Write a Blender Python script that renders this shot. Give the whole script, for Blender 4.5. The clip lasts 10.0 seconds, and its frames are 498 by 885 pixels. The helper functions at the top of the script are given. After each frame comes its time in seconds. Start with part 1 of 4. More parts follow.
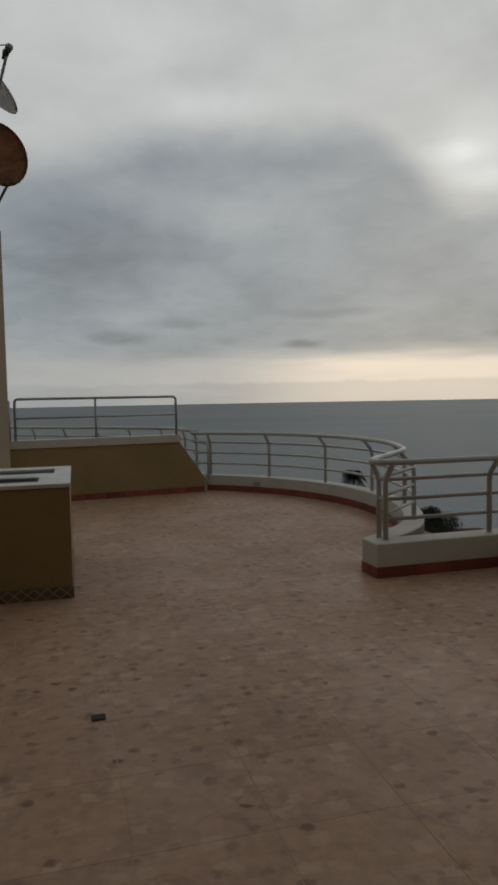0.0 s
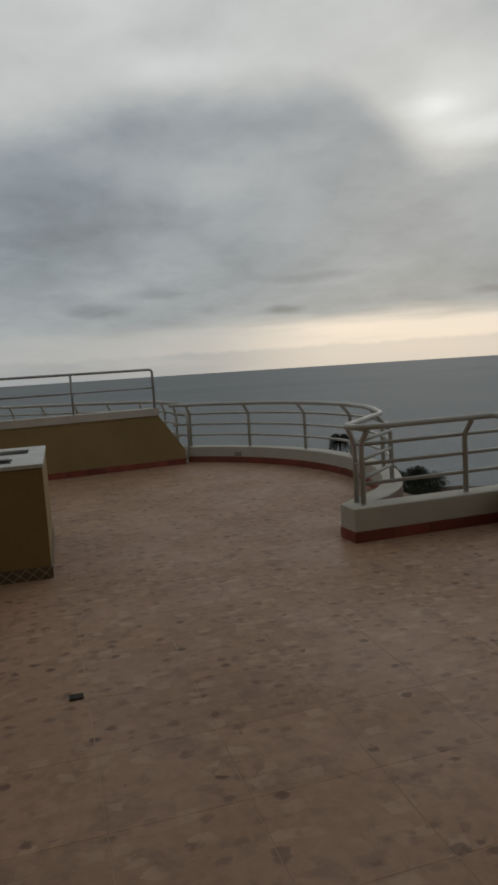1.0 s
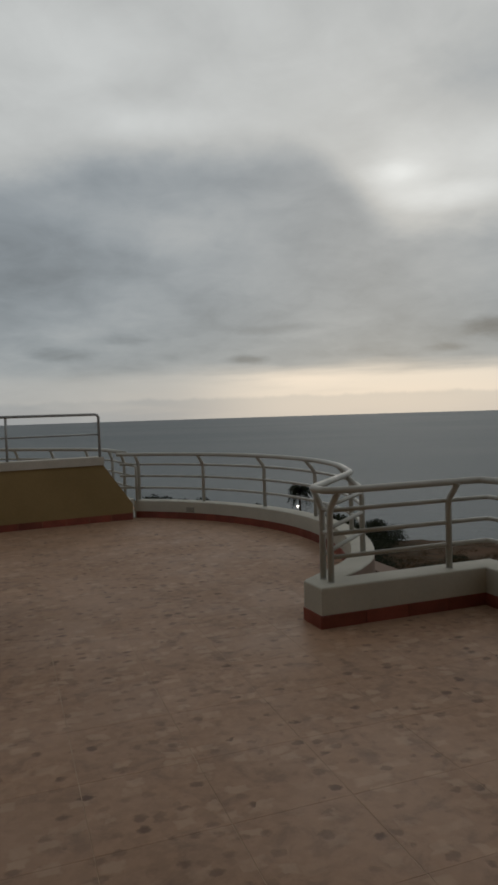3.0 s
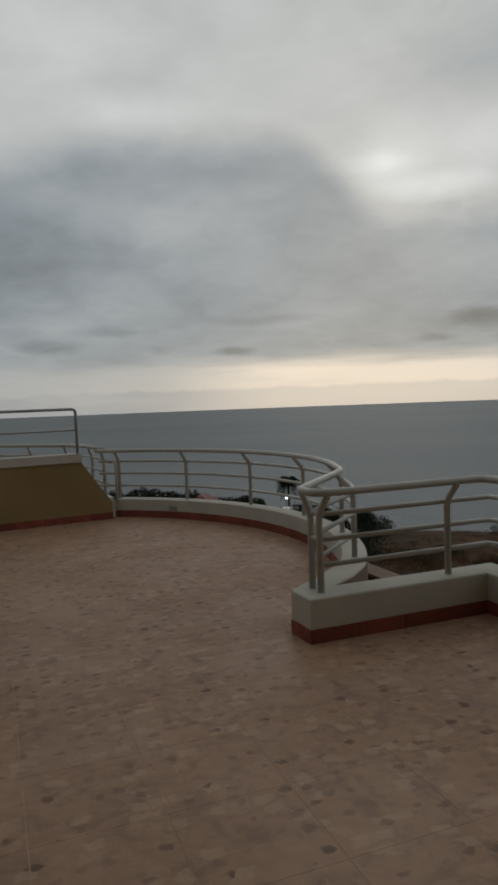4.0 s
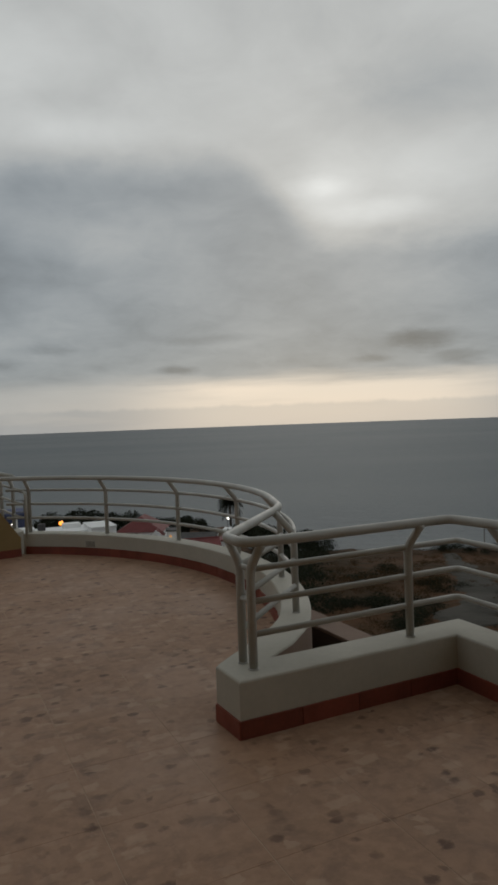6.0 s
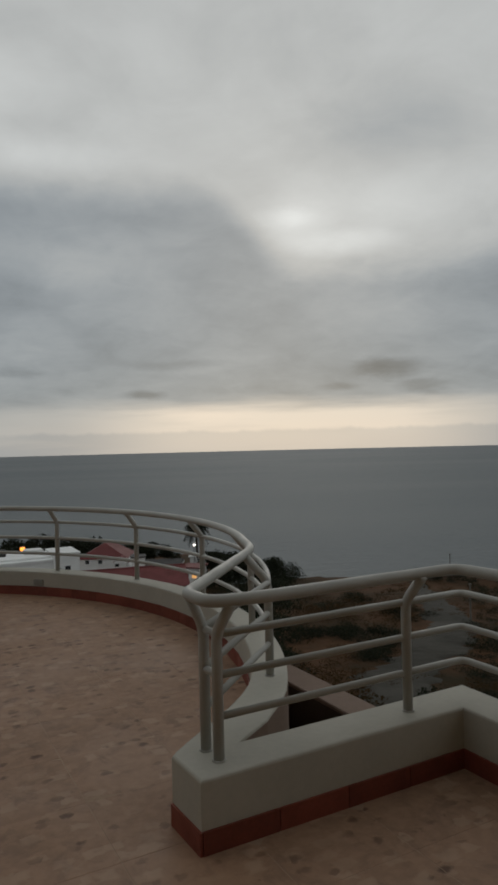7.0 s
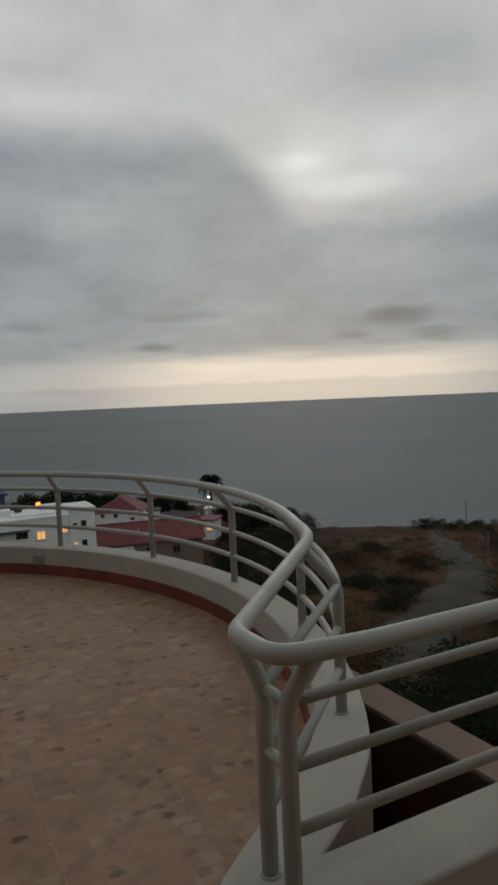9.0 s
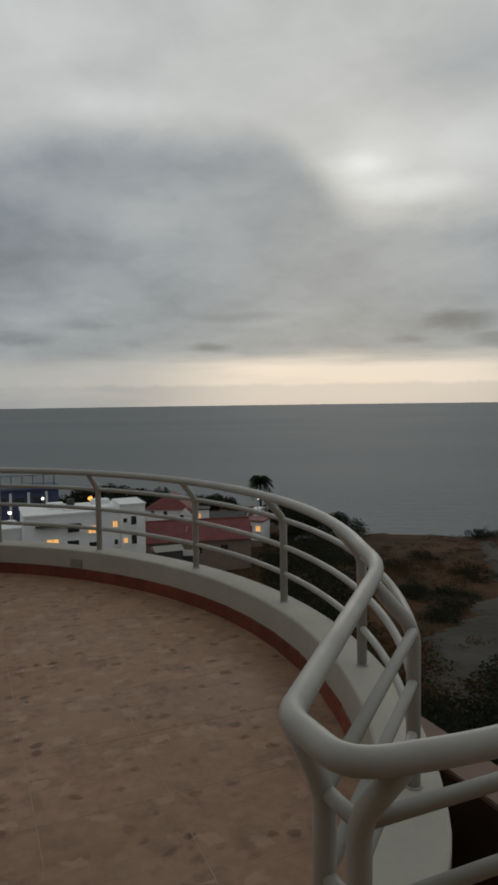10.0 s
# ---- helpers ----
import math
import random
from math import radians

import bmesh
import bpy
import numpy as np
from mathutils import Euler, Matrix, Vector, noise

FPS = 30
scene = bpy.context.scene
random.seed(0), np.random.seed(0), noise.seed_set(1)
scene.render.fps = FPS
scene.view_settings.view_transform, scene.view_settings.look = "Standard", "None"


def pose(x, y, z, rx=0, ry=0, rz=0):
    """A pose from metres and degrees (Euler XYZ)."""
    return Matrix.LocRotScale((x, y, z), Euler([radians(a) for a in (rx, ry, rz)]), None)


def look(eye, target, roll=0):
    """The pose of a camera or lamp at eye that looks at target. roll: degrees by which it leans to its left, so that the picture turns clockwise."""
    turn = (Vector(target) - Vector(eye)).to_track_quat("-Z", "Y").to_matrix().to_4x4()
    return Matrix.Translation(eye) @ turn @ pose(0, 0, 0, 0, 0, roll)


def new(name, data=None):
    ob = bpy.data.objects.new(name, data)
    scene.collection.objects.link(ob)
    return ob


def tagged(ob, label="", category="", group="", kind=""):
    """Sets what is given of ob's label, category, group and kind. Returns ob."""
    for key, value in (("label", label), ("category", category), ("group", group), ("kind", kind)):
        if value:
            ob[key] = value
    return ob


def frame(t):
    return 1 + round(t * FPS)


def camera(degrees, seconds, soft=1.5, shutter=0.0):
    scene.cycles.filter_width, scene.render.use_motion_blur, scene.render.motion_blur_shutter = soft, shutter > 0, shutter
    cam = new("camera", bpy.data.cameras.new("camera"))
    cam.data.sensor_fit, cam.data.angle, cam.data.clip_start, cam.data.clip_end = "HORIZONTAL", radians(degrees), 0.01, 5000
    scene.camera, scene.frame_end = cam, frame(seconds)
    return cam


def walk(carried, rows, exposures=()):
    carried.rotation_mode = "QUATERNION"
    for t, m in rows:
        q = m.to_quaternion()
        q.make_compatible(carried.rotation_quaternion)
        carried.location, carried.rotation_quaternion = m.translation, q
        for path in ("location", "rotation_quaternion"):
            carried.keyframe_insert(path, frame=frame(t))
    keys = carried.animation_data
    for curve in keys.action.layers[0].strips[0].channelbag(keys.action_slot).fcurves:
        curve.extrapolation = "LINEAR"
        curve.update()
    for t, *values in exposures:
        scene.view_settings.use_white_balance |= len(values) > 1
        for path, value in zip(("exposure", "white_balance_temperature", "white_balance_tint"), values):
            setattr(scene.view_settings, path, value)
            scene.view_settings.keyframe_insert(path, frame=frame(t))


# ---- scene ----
cam = camera(39.8, 10.0, soft=3.1)
PATH = [
    (0, (0.388, -0.022, 1.592), (0.255, 1.970, 1.459), -1.1),
    (0.5, (0.479, -0.036, 1.607), (0.368, 1.952, 1.415), -1.3),
    (1, (0.493, 0.023, 1.605), (0.396, 2.008, 1.379), -3.7),
    (1.5, (0.475, 0.197, 1.605), (0.528, 2.189, 1.432), -2.8),
    (2, (0.455, 0.413, 1.602), (0.539, 2.406, 1.456), -3.7),
    (2.2, (0.447, 0.478, 1.596), (0.527, 2.471, 1.449), -3.3),
    (3.3, (0.574, 1.167, 1.606), (0.591, 3.167, 1.553), -1.6),
    (3.5, (0.587, 1.258, 1.632), (0.657, 3.257, 1.597), -1.2),
    (4, (0.590, 1.424, 1.623), (0.647, 3.420, 1.506), -2.2),
    (4.5, (0.673, 1.698, 1.640), (0.709, 3.698, 1.594), -3.3),
    (5, (0.719, 1.965, 1.640), (0.846, 3.958, 1.543), -1.5),
    (5.5, (0.695, 2.258, 1.639), (0.938, 4.243, 1.625), -2.0),
    (5.7, (0.722, 2.309, 1.642), (0.953, 4.294, 1.574), -2.2),
    (6.8, (0.879, 3.011, 1.630), (1.101, 4.998, 1.579), -1.6),
    (7, (0.862, 3.132, 1.650), (1.185, 5.106, 1.655), -1.4),
    (7.5, (0.869, 3.371, 1.647), (1.182, 5.345, 1.597), -2.2),
    (8, (0.880, 3.768, 1.645), (1.092, 5.756, 1.592), -1.7),
    (8.5, (0.892, 4.088, 1.625), (1.102, 6.071, 1.467), -1.0),
    (9, (0.865, 4.353, 1.641), (1.148, 6.328, 1.506), -2.5),
    (9.5, (0.882, 4.590, 1.614), (1.052, 6.574, 1.426), -2.3),
    (10, (0.904, 4.860, 1.624), (1.039, 6.851, 1.497), -0.8),
]
walk(cam, [(t, look(eye, target, roll)) for t, eye, target, roll in PATH],
     exposures=[(0, 0.02), (0.5, 0.09), (1.0, 0.1), (2.0, 0.04), (4.5, 0.03), (7.5, -0.02), (9.0, -0.01), (10, 0.04)])

# ---- world, sun, exposure ----
SUN_AZ, SUN_EL = 12.0, 17.0


def node(nt, kind, **props):
    n = nt.nodes.new(kind)
    for k, v in props.items():
        if k in n.inputs:
            n.inputs[k].default_value = v
    return n


def mix_rgb(nt, fac, a, b, blend="MIX"):
    n = nt.nodes.new("ShaderNodeMix")
    n.data_type, n.blend_type = "RGBA", blend
    for sock, v in ((n.inputs[0], fac), (n.inputs[6], a), (n.inputs[7], b)):
        if isinstance(v, (int, float)):
            sock.default_value = v
        elif isinstance(v, tuple):
            sock.default_value = (*v, 1.0) if len(v) == 3 else v
        else:
            nt.links.new(v, sock)
    return n.outputs[2]


def calc(nt, op, a, b=0.0, c=0.0, clamp=False):
    n = nt.nodes.new("ShaderNodeMath")
    n.operation, n.use_clamp = op, clamp
    for sock, v in zip(n.inputs, (a, b, c)):
        if isinstance(v, (int, float)):
            sock.default_value = v
        else:
            nt.links.new(v, sock)
    return n.outputs[0]


def ramp(nt, fac, lo, hi, a=0.0, b=1.0):
    """Smooth step of fac from lo to hi, giving a to b."""
    n = nt.nodes.new("ShaderNodeMapRange")
    n.interpolation_type = "SMOOTHSTEP"
    nt.links.new(fac, n.inputs[0])
    for i, v in enumerate((lo, hi, a, b)):
        n.inputs[i + 1].default_value = v
    return n.outputs[0]


def noise_of(nt, vec, scale, detail=4.0, rough=0.55, distort=0.0):
    n = nt.nodes.new("ShaderNodeTexNoise")
    nt.links.new(vec, n.inputs["Vector"])
    n.inputs["Scale"].default_value, n.inputs["Detail"].default_value = scale, detail
    n.inputs["Roughness"].default_value, n.inputs["Distortion"].default_value = rough, distort
    return n.outputs["Fac"]


def make_world():
    """Overcast evening sky: a sheet of stratus with thicker and thinner places, a clear cream strip above the sea."""
    w = bpy.data.worlds.new("overcast")
    scene.world = w
    w.use_nodes = True
    nt = w.node_tree
    nt.nodes.clear()
    out = nt.nodes.new("ShaderNodeOutputWorld")
    bg = nt.nodes.new("ShaderNodeBackground")
    sky = nt.nodes.new("ShaderNodeTexSky")
    sky.sky_type, sky.sun_disc = "NISHITA", False
    sky.sun_elevation, sky.sun_rotation = radians(SUN_EL), radians(SUN_AZ)
    tc = nt.nodes.new("ShaderNodeTexCoord")
    sep = nt.nodes.new("ShaderNodeSeparateXYZ")
    nt.links.new(tc.outputs["Generated"], sep.inputs[0])
    X, Y, Z = sep.outputs
    # the cloud sheet seen in perspective
    zz = calc(nt, "ADD", calc(nt, "MAXIMUM", Z, 0.0), 0.24)
    u, v = calc(nt, "DIVIDE", X, zz), calc(nt, "DIVIDE", Y, zz)
    comb = nt.nodes.new("ShaderNodeCombineXYZ")
    nt.links.new(u, comb.inputs[0])
    nt.links.new(v, comb.inputs[1])
    sheet = comb.outputs[0]
    big = noise_of(nt, sheet, 0.75, 3.0, 0.5, 0.4)
    mid = noise_of(nt, sheet, 2.1, 5.0, 0.5, 0.3)
    # angles round the horizon, in degrees
    az = calc(nt, "MULTIPLY", calc(nt, "ARCTAN2", X, Y), 57.2958)
    el = calc(nt, "MULTIPLY", calc(nt, "ARCSINE", Z), 57.2958)
    wob = calc(nt, "MULTIPLY", calc(nt, "SUBTRACT", noise_of(nt, sheet, 2.2, 5.0, 0.6), 0.5), 4.0)
    fluff = calc(nt, "MULTIPLY", calc(nt, "SUBTRACT", noise_of(nt, sheet, 5.0, 5.0, 0.6), 0.5), 2.2)

    def lobe(a0, e0, wa, we, edge=0.0, ragged=0.3):
        p = calc(nt, "DIVIDE", calc(nt, "ADD", calc(nt, "SUBTRACT", az, a0), calc(nt, "MULTIPLY", wob, ragged)), wa)
        q = calc(nt, "DIVIDE", calc(nt, "ADD", calc(nt, "SUBTRACT", el, e0), calc(nt, "MULTIPLY", fluff, ragged * we / (we + 0.35))), we)
        d = calc(nt, "SQRT", calc(nt, "ADD", calc(nt, "MULTIPLY", p, p), calc(nt, "MULTIPLY", q, q)))
        return ramp(nt, d, edge, 1.3, 1.0, 0.0)

    # a thick bank whose rounded crest sinks towards the bright gap
    crest = calc(nt, "ADD", ramp(nt, az, 5.0, 14.5, 20.9, 14.6), ramp(nt, az, -24.0, -6.0, -2.5, 0.0))
    under = calc(nt, "SUBTRACT", crest, calc(nt, "ADD", el, calc(nt, "MULTIPLY", wob, 0.75)))
    bank = ramp(nt, calc(nt, "ADD", under, calc(nt, "MULTIPLY", fluff, 0.7)), -1.4, 2.6)
    val = calc(nt, "SUBTRACT", 0.50, calc(nt, "MULTIPLY", bank, 0.205))
    val = calc(nt, "ADD", val, calc(nt, "MULTIPLY", calc(nt, "SUBTRACT", mid, 0.5), 0.20))
    val = calc(nt, "ADD", val, calc(nt, "MULTIPLY", calc(nt, "SUBTRACT", big, 0.5), 0.16))
    puff = nt.nodes.new("ShaderNodeCombineXYZ")
    nt.links.new(calc(nt, "MULTIPLY", az, 0.085), puff.inputs[0])
    nt.links.new(calc(nt, "MULTIPLY", el, 0.15), puff.inputs[1])
    val = calc(nt, "ADD", val, calc(nt, "MULTIPLY", calc(nt, "SUBTRACT", noise_of(nt, puff.outputs[0], 1.0, 5.0, 0.55, 0.6), 0.5), 0.15))
    shred = noise_of(nt, sheet, 6.5, 6.0, 0.62, 0.7)
    val = calc(nt, "ADD", val, calc(nt, "MULTIPLY", calc(nt, "SUBTRACT", shred, 0.5), 0.085))
    for lump, k in ((lobe(13.2, 17.6, 3.6, 2.3, 0.0, 0.7), 0.15), (lobe(12.7, 18.2, 2.4, 0.85, 0.0, 1.0), 0.10), (lobe(17.2, 16.0, 5.5, 1.1, 0.0, 0.8), 0.14), (lobe(18.5, 19.0, 8.0, 3.6), 0.06), (lobe(-7.0, 22.4, 6.0, 1.7), 0.09), (lobe(-3.0, 14.6, 8.0, 2.3), 0.06),
                    (lobe(18.0, 10.5, 7.0, 3.2), 0.055), (lobe(21.5, 24.0, 9.0, 4.5, 0.0, 0.8), -0.09), (lobe(-17.0, 11.5, 9.0, 5.0), -0.045), (lobe(2.5, 18.3, 6.5, 2.0), -0.035),
                    (lobe(20.9, 6.0, 3.6, 0.95, 0.1, 1.0), -0.135), (lobe(17.1, 4.6, 1.7, 0.42, 0.1, 0.9), -0.075), (lobe(23.7, 4.4, 2.2, 0.8, 0.1, 0.9), -0.10), (lobe(0.8, 4.28, 2.0, 0.46, 0.25, 0.6), -0.105), (lobe(-14.4, 4.9, 2.6, 0.6, 0.2, 0.8), -0.085), (lobe(-9.5, 6.0, 2.8, 0.55, 0.1, 0.9), -0.06), (lobe(3.4, 6.7, 4.4, 0.5, 0.1, 0.9), -0.06), (lobe(-14.0, 27.0, 9.0, 4.0), 0.07)):
        val = calc(nt, "ADD", val, calc(nt, "MULTIPLY", lump, k))
    val = calc(nt, "MAXIMUM", val, 0.12)
    # the sheet is brightest towards the hidden sun and dim inland
    toward = calc(nt, "MULTIPLY", ramp(nt, calc(nt, "ABSOLUTE", calc(nt, "SUBTRACT", az, SUN_AZ)), 45.0, 150.0, 1.0, 0.85), ramp(nt, el, 35.0, 80.0, 1.0, 0.6))
    val = calc(nt, "MULTIPLY", val, toward)
    tone = mix_rgb(nt, ramp(nt, val, 0.24, 0.49), (0.905, 1.01, 1.085), (0.972, 1.0, 0.985))
    vcol = nt.nodes.new("ShaderNodeCombineXYZ")
    for i in range(3):
        nt.links.new(val, vcol.inputs[i])
    cloud = mix_rgb(nt, 1.0, vcol.outputs[0], tone, "MULTIPLY")
    # clear strip low over the sea
    streak = nt.nodes.new("ShaderNodeCombineXYZ")
    nt.links.new(calc(nt, "MULTIPLY", az, 0.07), streak.inputs[0])
    nt.links.new(calc(nt, "MULTIPLY", el, 0.75), streak.inputs[1])
    sn = noise_of(nt, streak.outputs[0], 1.0, 5.0, 0.55)
    top = calc(nt, "ADD", el, calc(nt, "MULTIPLY", calc(nt, "SUBTRACT", sn, 0.5), 2.2))
    strip = calc(nt, "MULTIPLY", ramp(nt, top, 2.2, 4.2, 1.0, 0.0), ramp(nt, calc(nt, "ABSOLUTE", calc(nt, "SUBTRACT", az, 12.0)), 10.0, 34.0, 1.0, 0.5))
    warm = mix_rgb(nt, ramp(nt, calc(nt, "ABSOLUTE", calc(nt, "SUBTRACT", az, 13.0)), 8.0, 20.0, 0.0, 1.0), (0.70, 0.635, 0.55), (0.44, 0.44, 0.425))
    core = lobe(5.5, 2.6, 5.5, 0.9, 0.0, 0.5)
    warm = mix_rgb(nt, calc(nt, "MULTIPLY", core, 0.45), warm, (0.83, 0.72, 0.60))
    # far cloud tops along the horizon, paler and greyer than the strip behind them
    hump = nt.nodes.new("ShaderNodeCombineXYZ")
    nt.links.new(calc(nt, "MULTIPLY", az, 0.32), hump.inputs[0])
    crestline = calc(nt, "ADD", 0.75, calc(nt, "MULTIPLY", noise_of(nt, hump.outputs[0], 1.0, 5.0, 0.6), 1.0))
    lowbank = ramp(nt, calc(nt, "SUBTRACT", el, crestline), -0.3, 0.08, 1.0, 0.0)
    warm = mix_rgb(nt, calc(nt, "MULTIPLY", lowbank, 0.85), warm, mix_rgb(nt, 1.0, warm, (0.74, 0.79, 0.84), "MULTIPLY"))
    warm = mix_rgb(nt, ramp(nt, sn, 0.45, 0.65, 0.0, 0.3), warm, (0.50, 0.48, 0.44))
    cloud = mix_rgb(nt, strip, cloud, warm)
    clear = mix_rgb(nt, 1.0, sky.outputs[0], (0.08, 0.08, 0.08), "MULTIPLY")
    both = mix_rgb(nt, 0.96, clear, cloud)
    nt.links.new(both, bg.inputs[0])
    bg.inputs[1].default_value = 1.0
    nt.links.new(bg.outputs[0], out.inputs[0])


make_world()
sun = new("sun", bpy.data.lights.new("sun", "SUN"))
sun.data.energy, sun.data.angle, sun.data.color = 0.12, radians(25), (1.0, 0.94, 0.86)
sun.matrix_world = look((0, 0, 0), (-math.sin(radians(SUN_AZ)) * math.cos(radians(SUN_EL)), -math.cos(radians(SUN_AZ)) * math.cos(radians(SUN_EL)), -math.sin(radians(SUN_EL))))


# ---- materials ----
def material(name, base, other=None, scale=6.0, fine=60.0, rough=0.7, metal=0.0, bump=0.15, spec=0.4, spread=0.5, vary=0.0, dist=0.01):
    """Two colours mixed by coarse stains and fine grain, with relief; vary: lightness that differs from piece to piece."""
    m = bpy.data.materials.new(name)
    m.use_nodes = True
    nt = m.node_tree
    p = nt.nodes["Principled BSDF"]
    g = nt.nodes.new("ShaderNodeNewGeometry").outputs["Position"]
    other = other or tuple(c * 0.7 for c in base)
    a, b = noise_of(nt, g, scale, 4.0), noise_of(nt, g, fine, 5.0)
    f = calc(nt, "ADD", calc(nt, "MULTIPLY", a, 0.65), calc(nt, "MULTIPLY", b, 0.35))
    col = mix_rgb(nt, ramp(nt, f, 0.5 - spread / 2, 0.5 + spread / 2), base, other)
    if vary:
        rnd = nt.nodes.new("ShaderNodeObjectInfo").outputs["Random"]
        k = calc(nt, "ADD", 1.0 - vary / 2, calc(nt, "MULTIPLY", rnd, vary))
        grey = nt.nodes.new("ShaderNodeCombineXYZ")
        for i in range(3):
            nt.links.new(k, grey.inputs[i])
        col = mix_rgb(nt, 1.0, col, grey.outputs[0], "MULTIPLY")
    nt.links.new(col, p.inputs["Base Color"])
    p.inputs["Metallic"].default_value, p.inputs["Specular IOR Level"].default_value = metal, spec
    nt.links.new(ramp(nt, a, 0.2, 0.8, max(rough - 0.1, 0.02), min(rough + 0.1, 1.0)), p.inputs["Roughness"])
    if bump:
        bn = node(nt, "ShaderNodeBump", Strength=bump, Distance=dist)
        nt.links.new(f, bn.inputs["Height"])
        nt.links.new(bn.outputs[0], p.inputs["Normal"])
    return m


def glow(name, colour, strength):
    m = bpy.data.materials.new(name)
    m.use_nodes = True
    p = m.node_tree.nodes["Principled BSDF"]
    p.inputs["Base Color"].default_value = (*colour, 1)
    p.inputs["Emission Color"].default_value, p.inputs["Emission Strength"].default_value = (*colour, 1), strength
    return m


AXIS = 19.0  # degrees by which the terrace's lines are turned
TILE, TILE_U, TILE_V = 0.528, 0.54, 0.07   # size, and where the joints lie


def tile_material():
    """Printed ceramic floor tile: a plain middle, a border of pale blocks and dark pebbles, all of low contrast."""
    m = bpy.data.materials.new("pebble_print_tile")
    m.use_nodes = True
    nt = m.node_tree
    p = nt.nodes["Principled BSDF"]
    geo = nt.nodes.new("ShaderNodeNewGeometry").outputs["Position"]
    rot = nt.nodes.new("ShaderNodeVectorRotate")
    rot.rotation_type = "Z_AXIS"
    nt.links.new(geo, rot.inputs["Vector"])
    rot.inputs["Angle"].default_value = radians(-AXIS)
    pos = rot.outputs[0]
    sep = nt.nodes.new("ShaderNodeSeparateXYZ")
    nt.links.new(pos, sep.inputs[0])

    def edge(s, at):
        f = calc(nt, "FRACT", calc(nt, "DIVIDE", calc(nt, "SUBTRACT", s, at), TILE))
        return calc(nt, "MULTIPLY", calc(nt, "SUBTRACT", 0.5, calc(nt, "ABSOLUTE", calc(nt, "SUBTRACT", f, 0.5))), TILE)

    d = calc(nt, "MINIMUM", edge(sep.outputs[0], TILE_U), edge(sep.outputs[1], TILE_V))
    border = ramp(nt, calc(nt, "ADD", d, calc(nt, "MULTIPLY", calc(nt, "SUBTRACT", noise_of(nt, pos, 9.0, 2.0), 0.5), 0.14)), 0.08, 0.24, 1.0, 0.45)
    # pebbles
    stretch = nt.nodes.new("ShaderNodeMapping")
    nt.links.new(pos, stretch.inputs[0])
    stretch.inputs["Scale"].default_value = (11.0, 14.5, 1.0)
    vor = nt.nodes.new("ShaderNodeTexVoronoi")
    nt.links.new(stretch.outputs[0], vor.inputs["Vector"])
    vor.inputs["Scale"].default_value, vor.inputs["Randomness"].default_value = 1.0, 1.0
    pick = nt.nodes.new("ShaderNodeSeparateColor")
    nt.links.new(vor.outputs["Color"], pick.inputs[0])
    shape = ramp(nt, calc(nt, "ADD", vor.outputs["Distance"], calc(nt, "MULTIPLY", calc(nt, "SUBTRACT", noise_of(nt, pos, 24.0, 3.0), 0.5), 0.75)), 0.2, 0.46, 1.0, 0.0)
    flock = ramp(nt, noise_of(nt, pos, 3.1, 3.0, 0.6, 0.3), 0.38, 0.62, 0.5, 1.0)
    dark = calc(nt, "MULTIPLY", calc(nt, "MULTIPLY", calc(nt, "MULTIPLY", shape, ramp(nt, pick.outputs[0], 0.4, 0.95)), border), flock)
    # pale blocks
    blk = nt.nodes.new("ShaderNodeTexVoronoi")
    blk.distance = "CHEBYCHEV"
    s2 = nt.nodes.new("ShaderNodeMapping")
    s2.inputs["Scale"].default_value = (9.5, 12.5, 1.0)
    warp = nt.nodes.new("ShaderNodeTexNoise")
    nt.links.new(pos, warp.inputs["Vector"])
    warp.inputs["Scale"].default_value = 7.0
    warped = nt.nodes.new("ShaderNodeVectorMath")
    warped.operation = "MULTIPLY_ADD"
    nt.links.new(warp.outputs["Color"], warped.inputs[0])
    warped.inputs[1].default_value = (0.10, 0.09, 0.0)
    nt.links.new(pos, warped.inputs[2])
    nt.links.new(warped.outputs[0], s2.inputs[0])
    nt.links.new(s2.outputs[0], blk.inputs["Vector"])
    blk.inputs["Scale"].default_value = 1.0
    pick2 = nt.nodes.new("ShaderNodeSeparateColor")
    nt.links.new(blk.outputs["Color"], pick2.inputs[0])
    pale = calc(nt, "MULTIPLY", calc(nt, "MULTIPLY", ramp(nt, calc(nt, "ADD", blk.outputs["Distance"], calc(nt, "MULTIPLY", calc(nt, "SUBTRACT", noise_of(nt, pos, 30.0, 3.0), 0.5), 0.4)), 0.24, 0.5, 1.0, 0.0), ramp(nt, pick2.outputs[1], 0.55, 0.85)), border)
    stain = noise_of(nt, pos, 1.1, 5.0, 0.6)
    mott = noise_of(nt, pos, 16.0, 4.0, 0.6)
    base = mix_rgb(nt, ramp(nt, stain, 0.3, 0.7), (0.330, 0.193, 0.118), (0.276, 0.162, 0.099))
    base = mix_rgb(nt, ramp(nt, mott, 0.35, 0.68, 0.0, 0.6), base, (0.385, 0.228, 0.141))
    blot = noise_of(nt, pos, 5.5, 5.0, 0.65, 0.5)
    base = mix_rgb(nt, ramp(nt, blot, 0.48, 0.7, 0.0, 0.6), base, (0.17, 0.10, 0.065))
    base = mix_rgb(nt, calc(nt, "MULTIPLY", pale, 0.5), base, (0.45, 0.30, 0.20))
    base = mix_rgb(nt, calc(nt, "MULTIPLY", dark, 0.95), base, (0.115, 0.06, 0.036))
    rnd = nt.nodes.new("ShaderNodeObjectInfo").outputs["Random"]
    k = calc(nt, "ADD", 0.95, calc(nt, "MULTIPLY", rnd, 0.1))
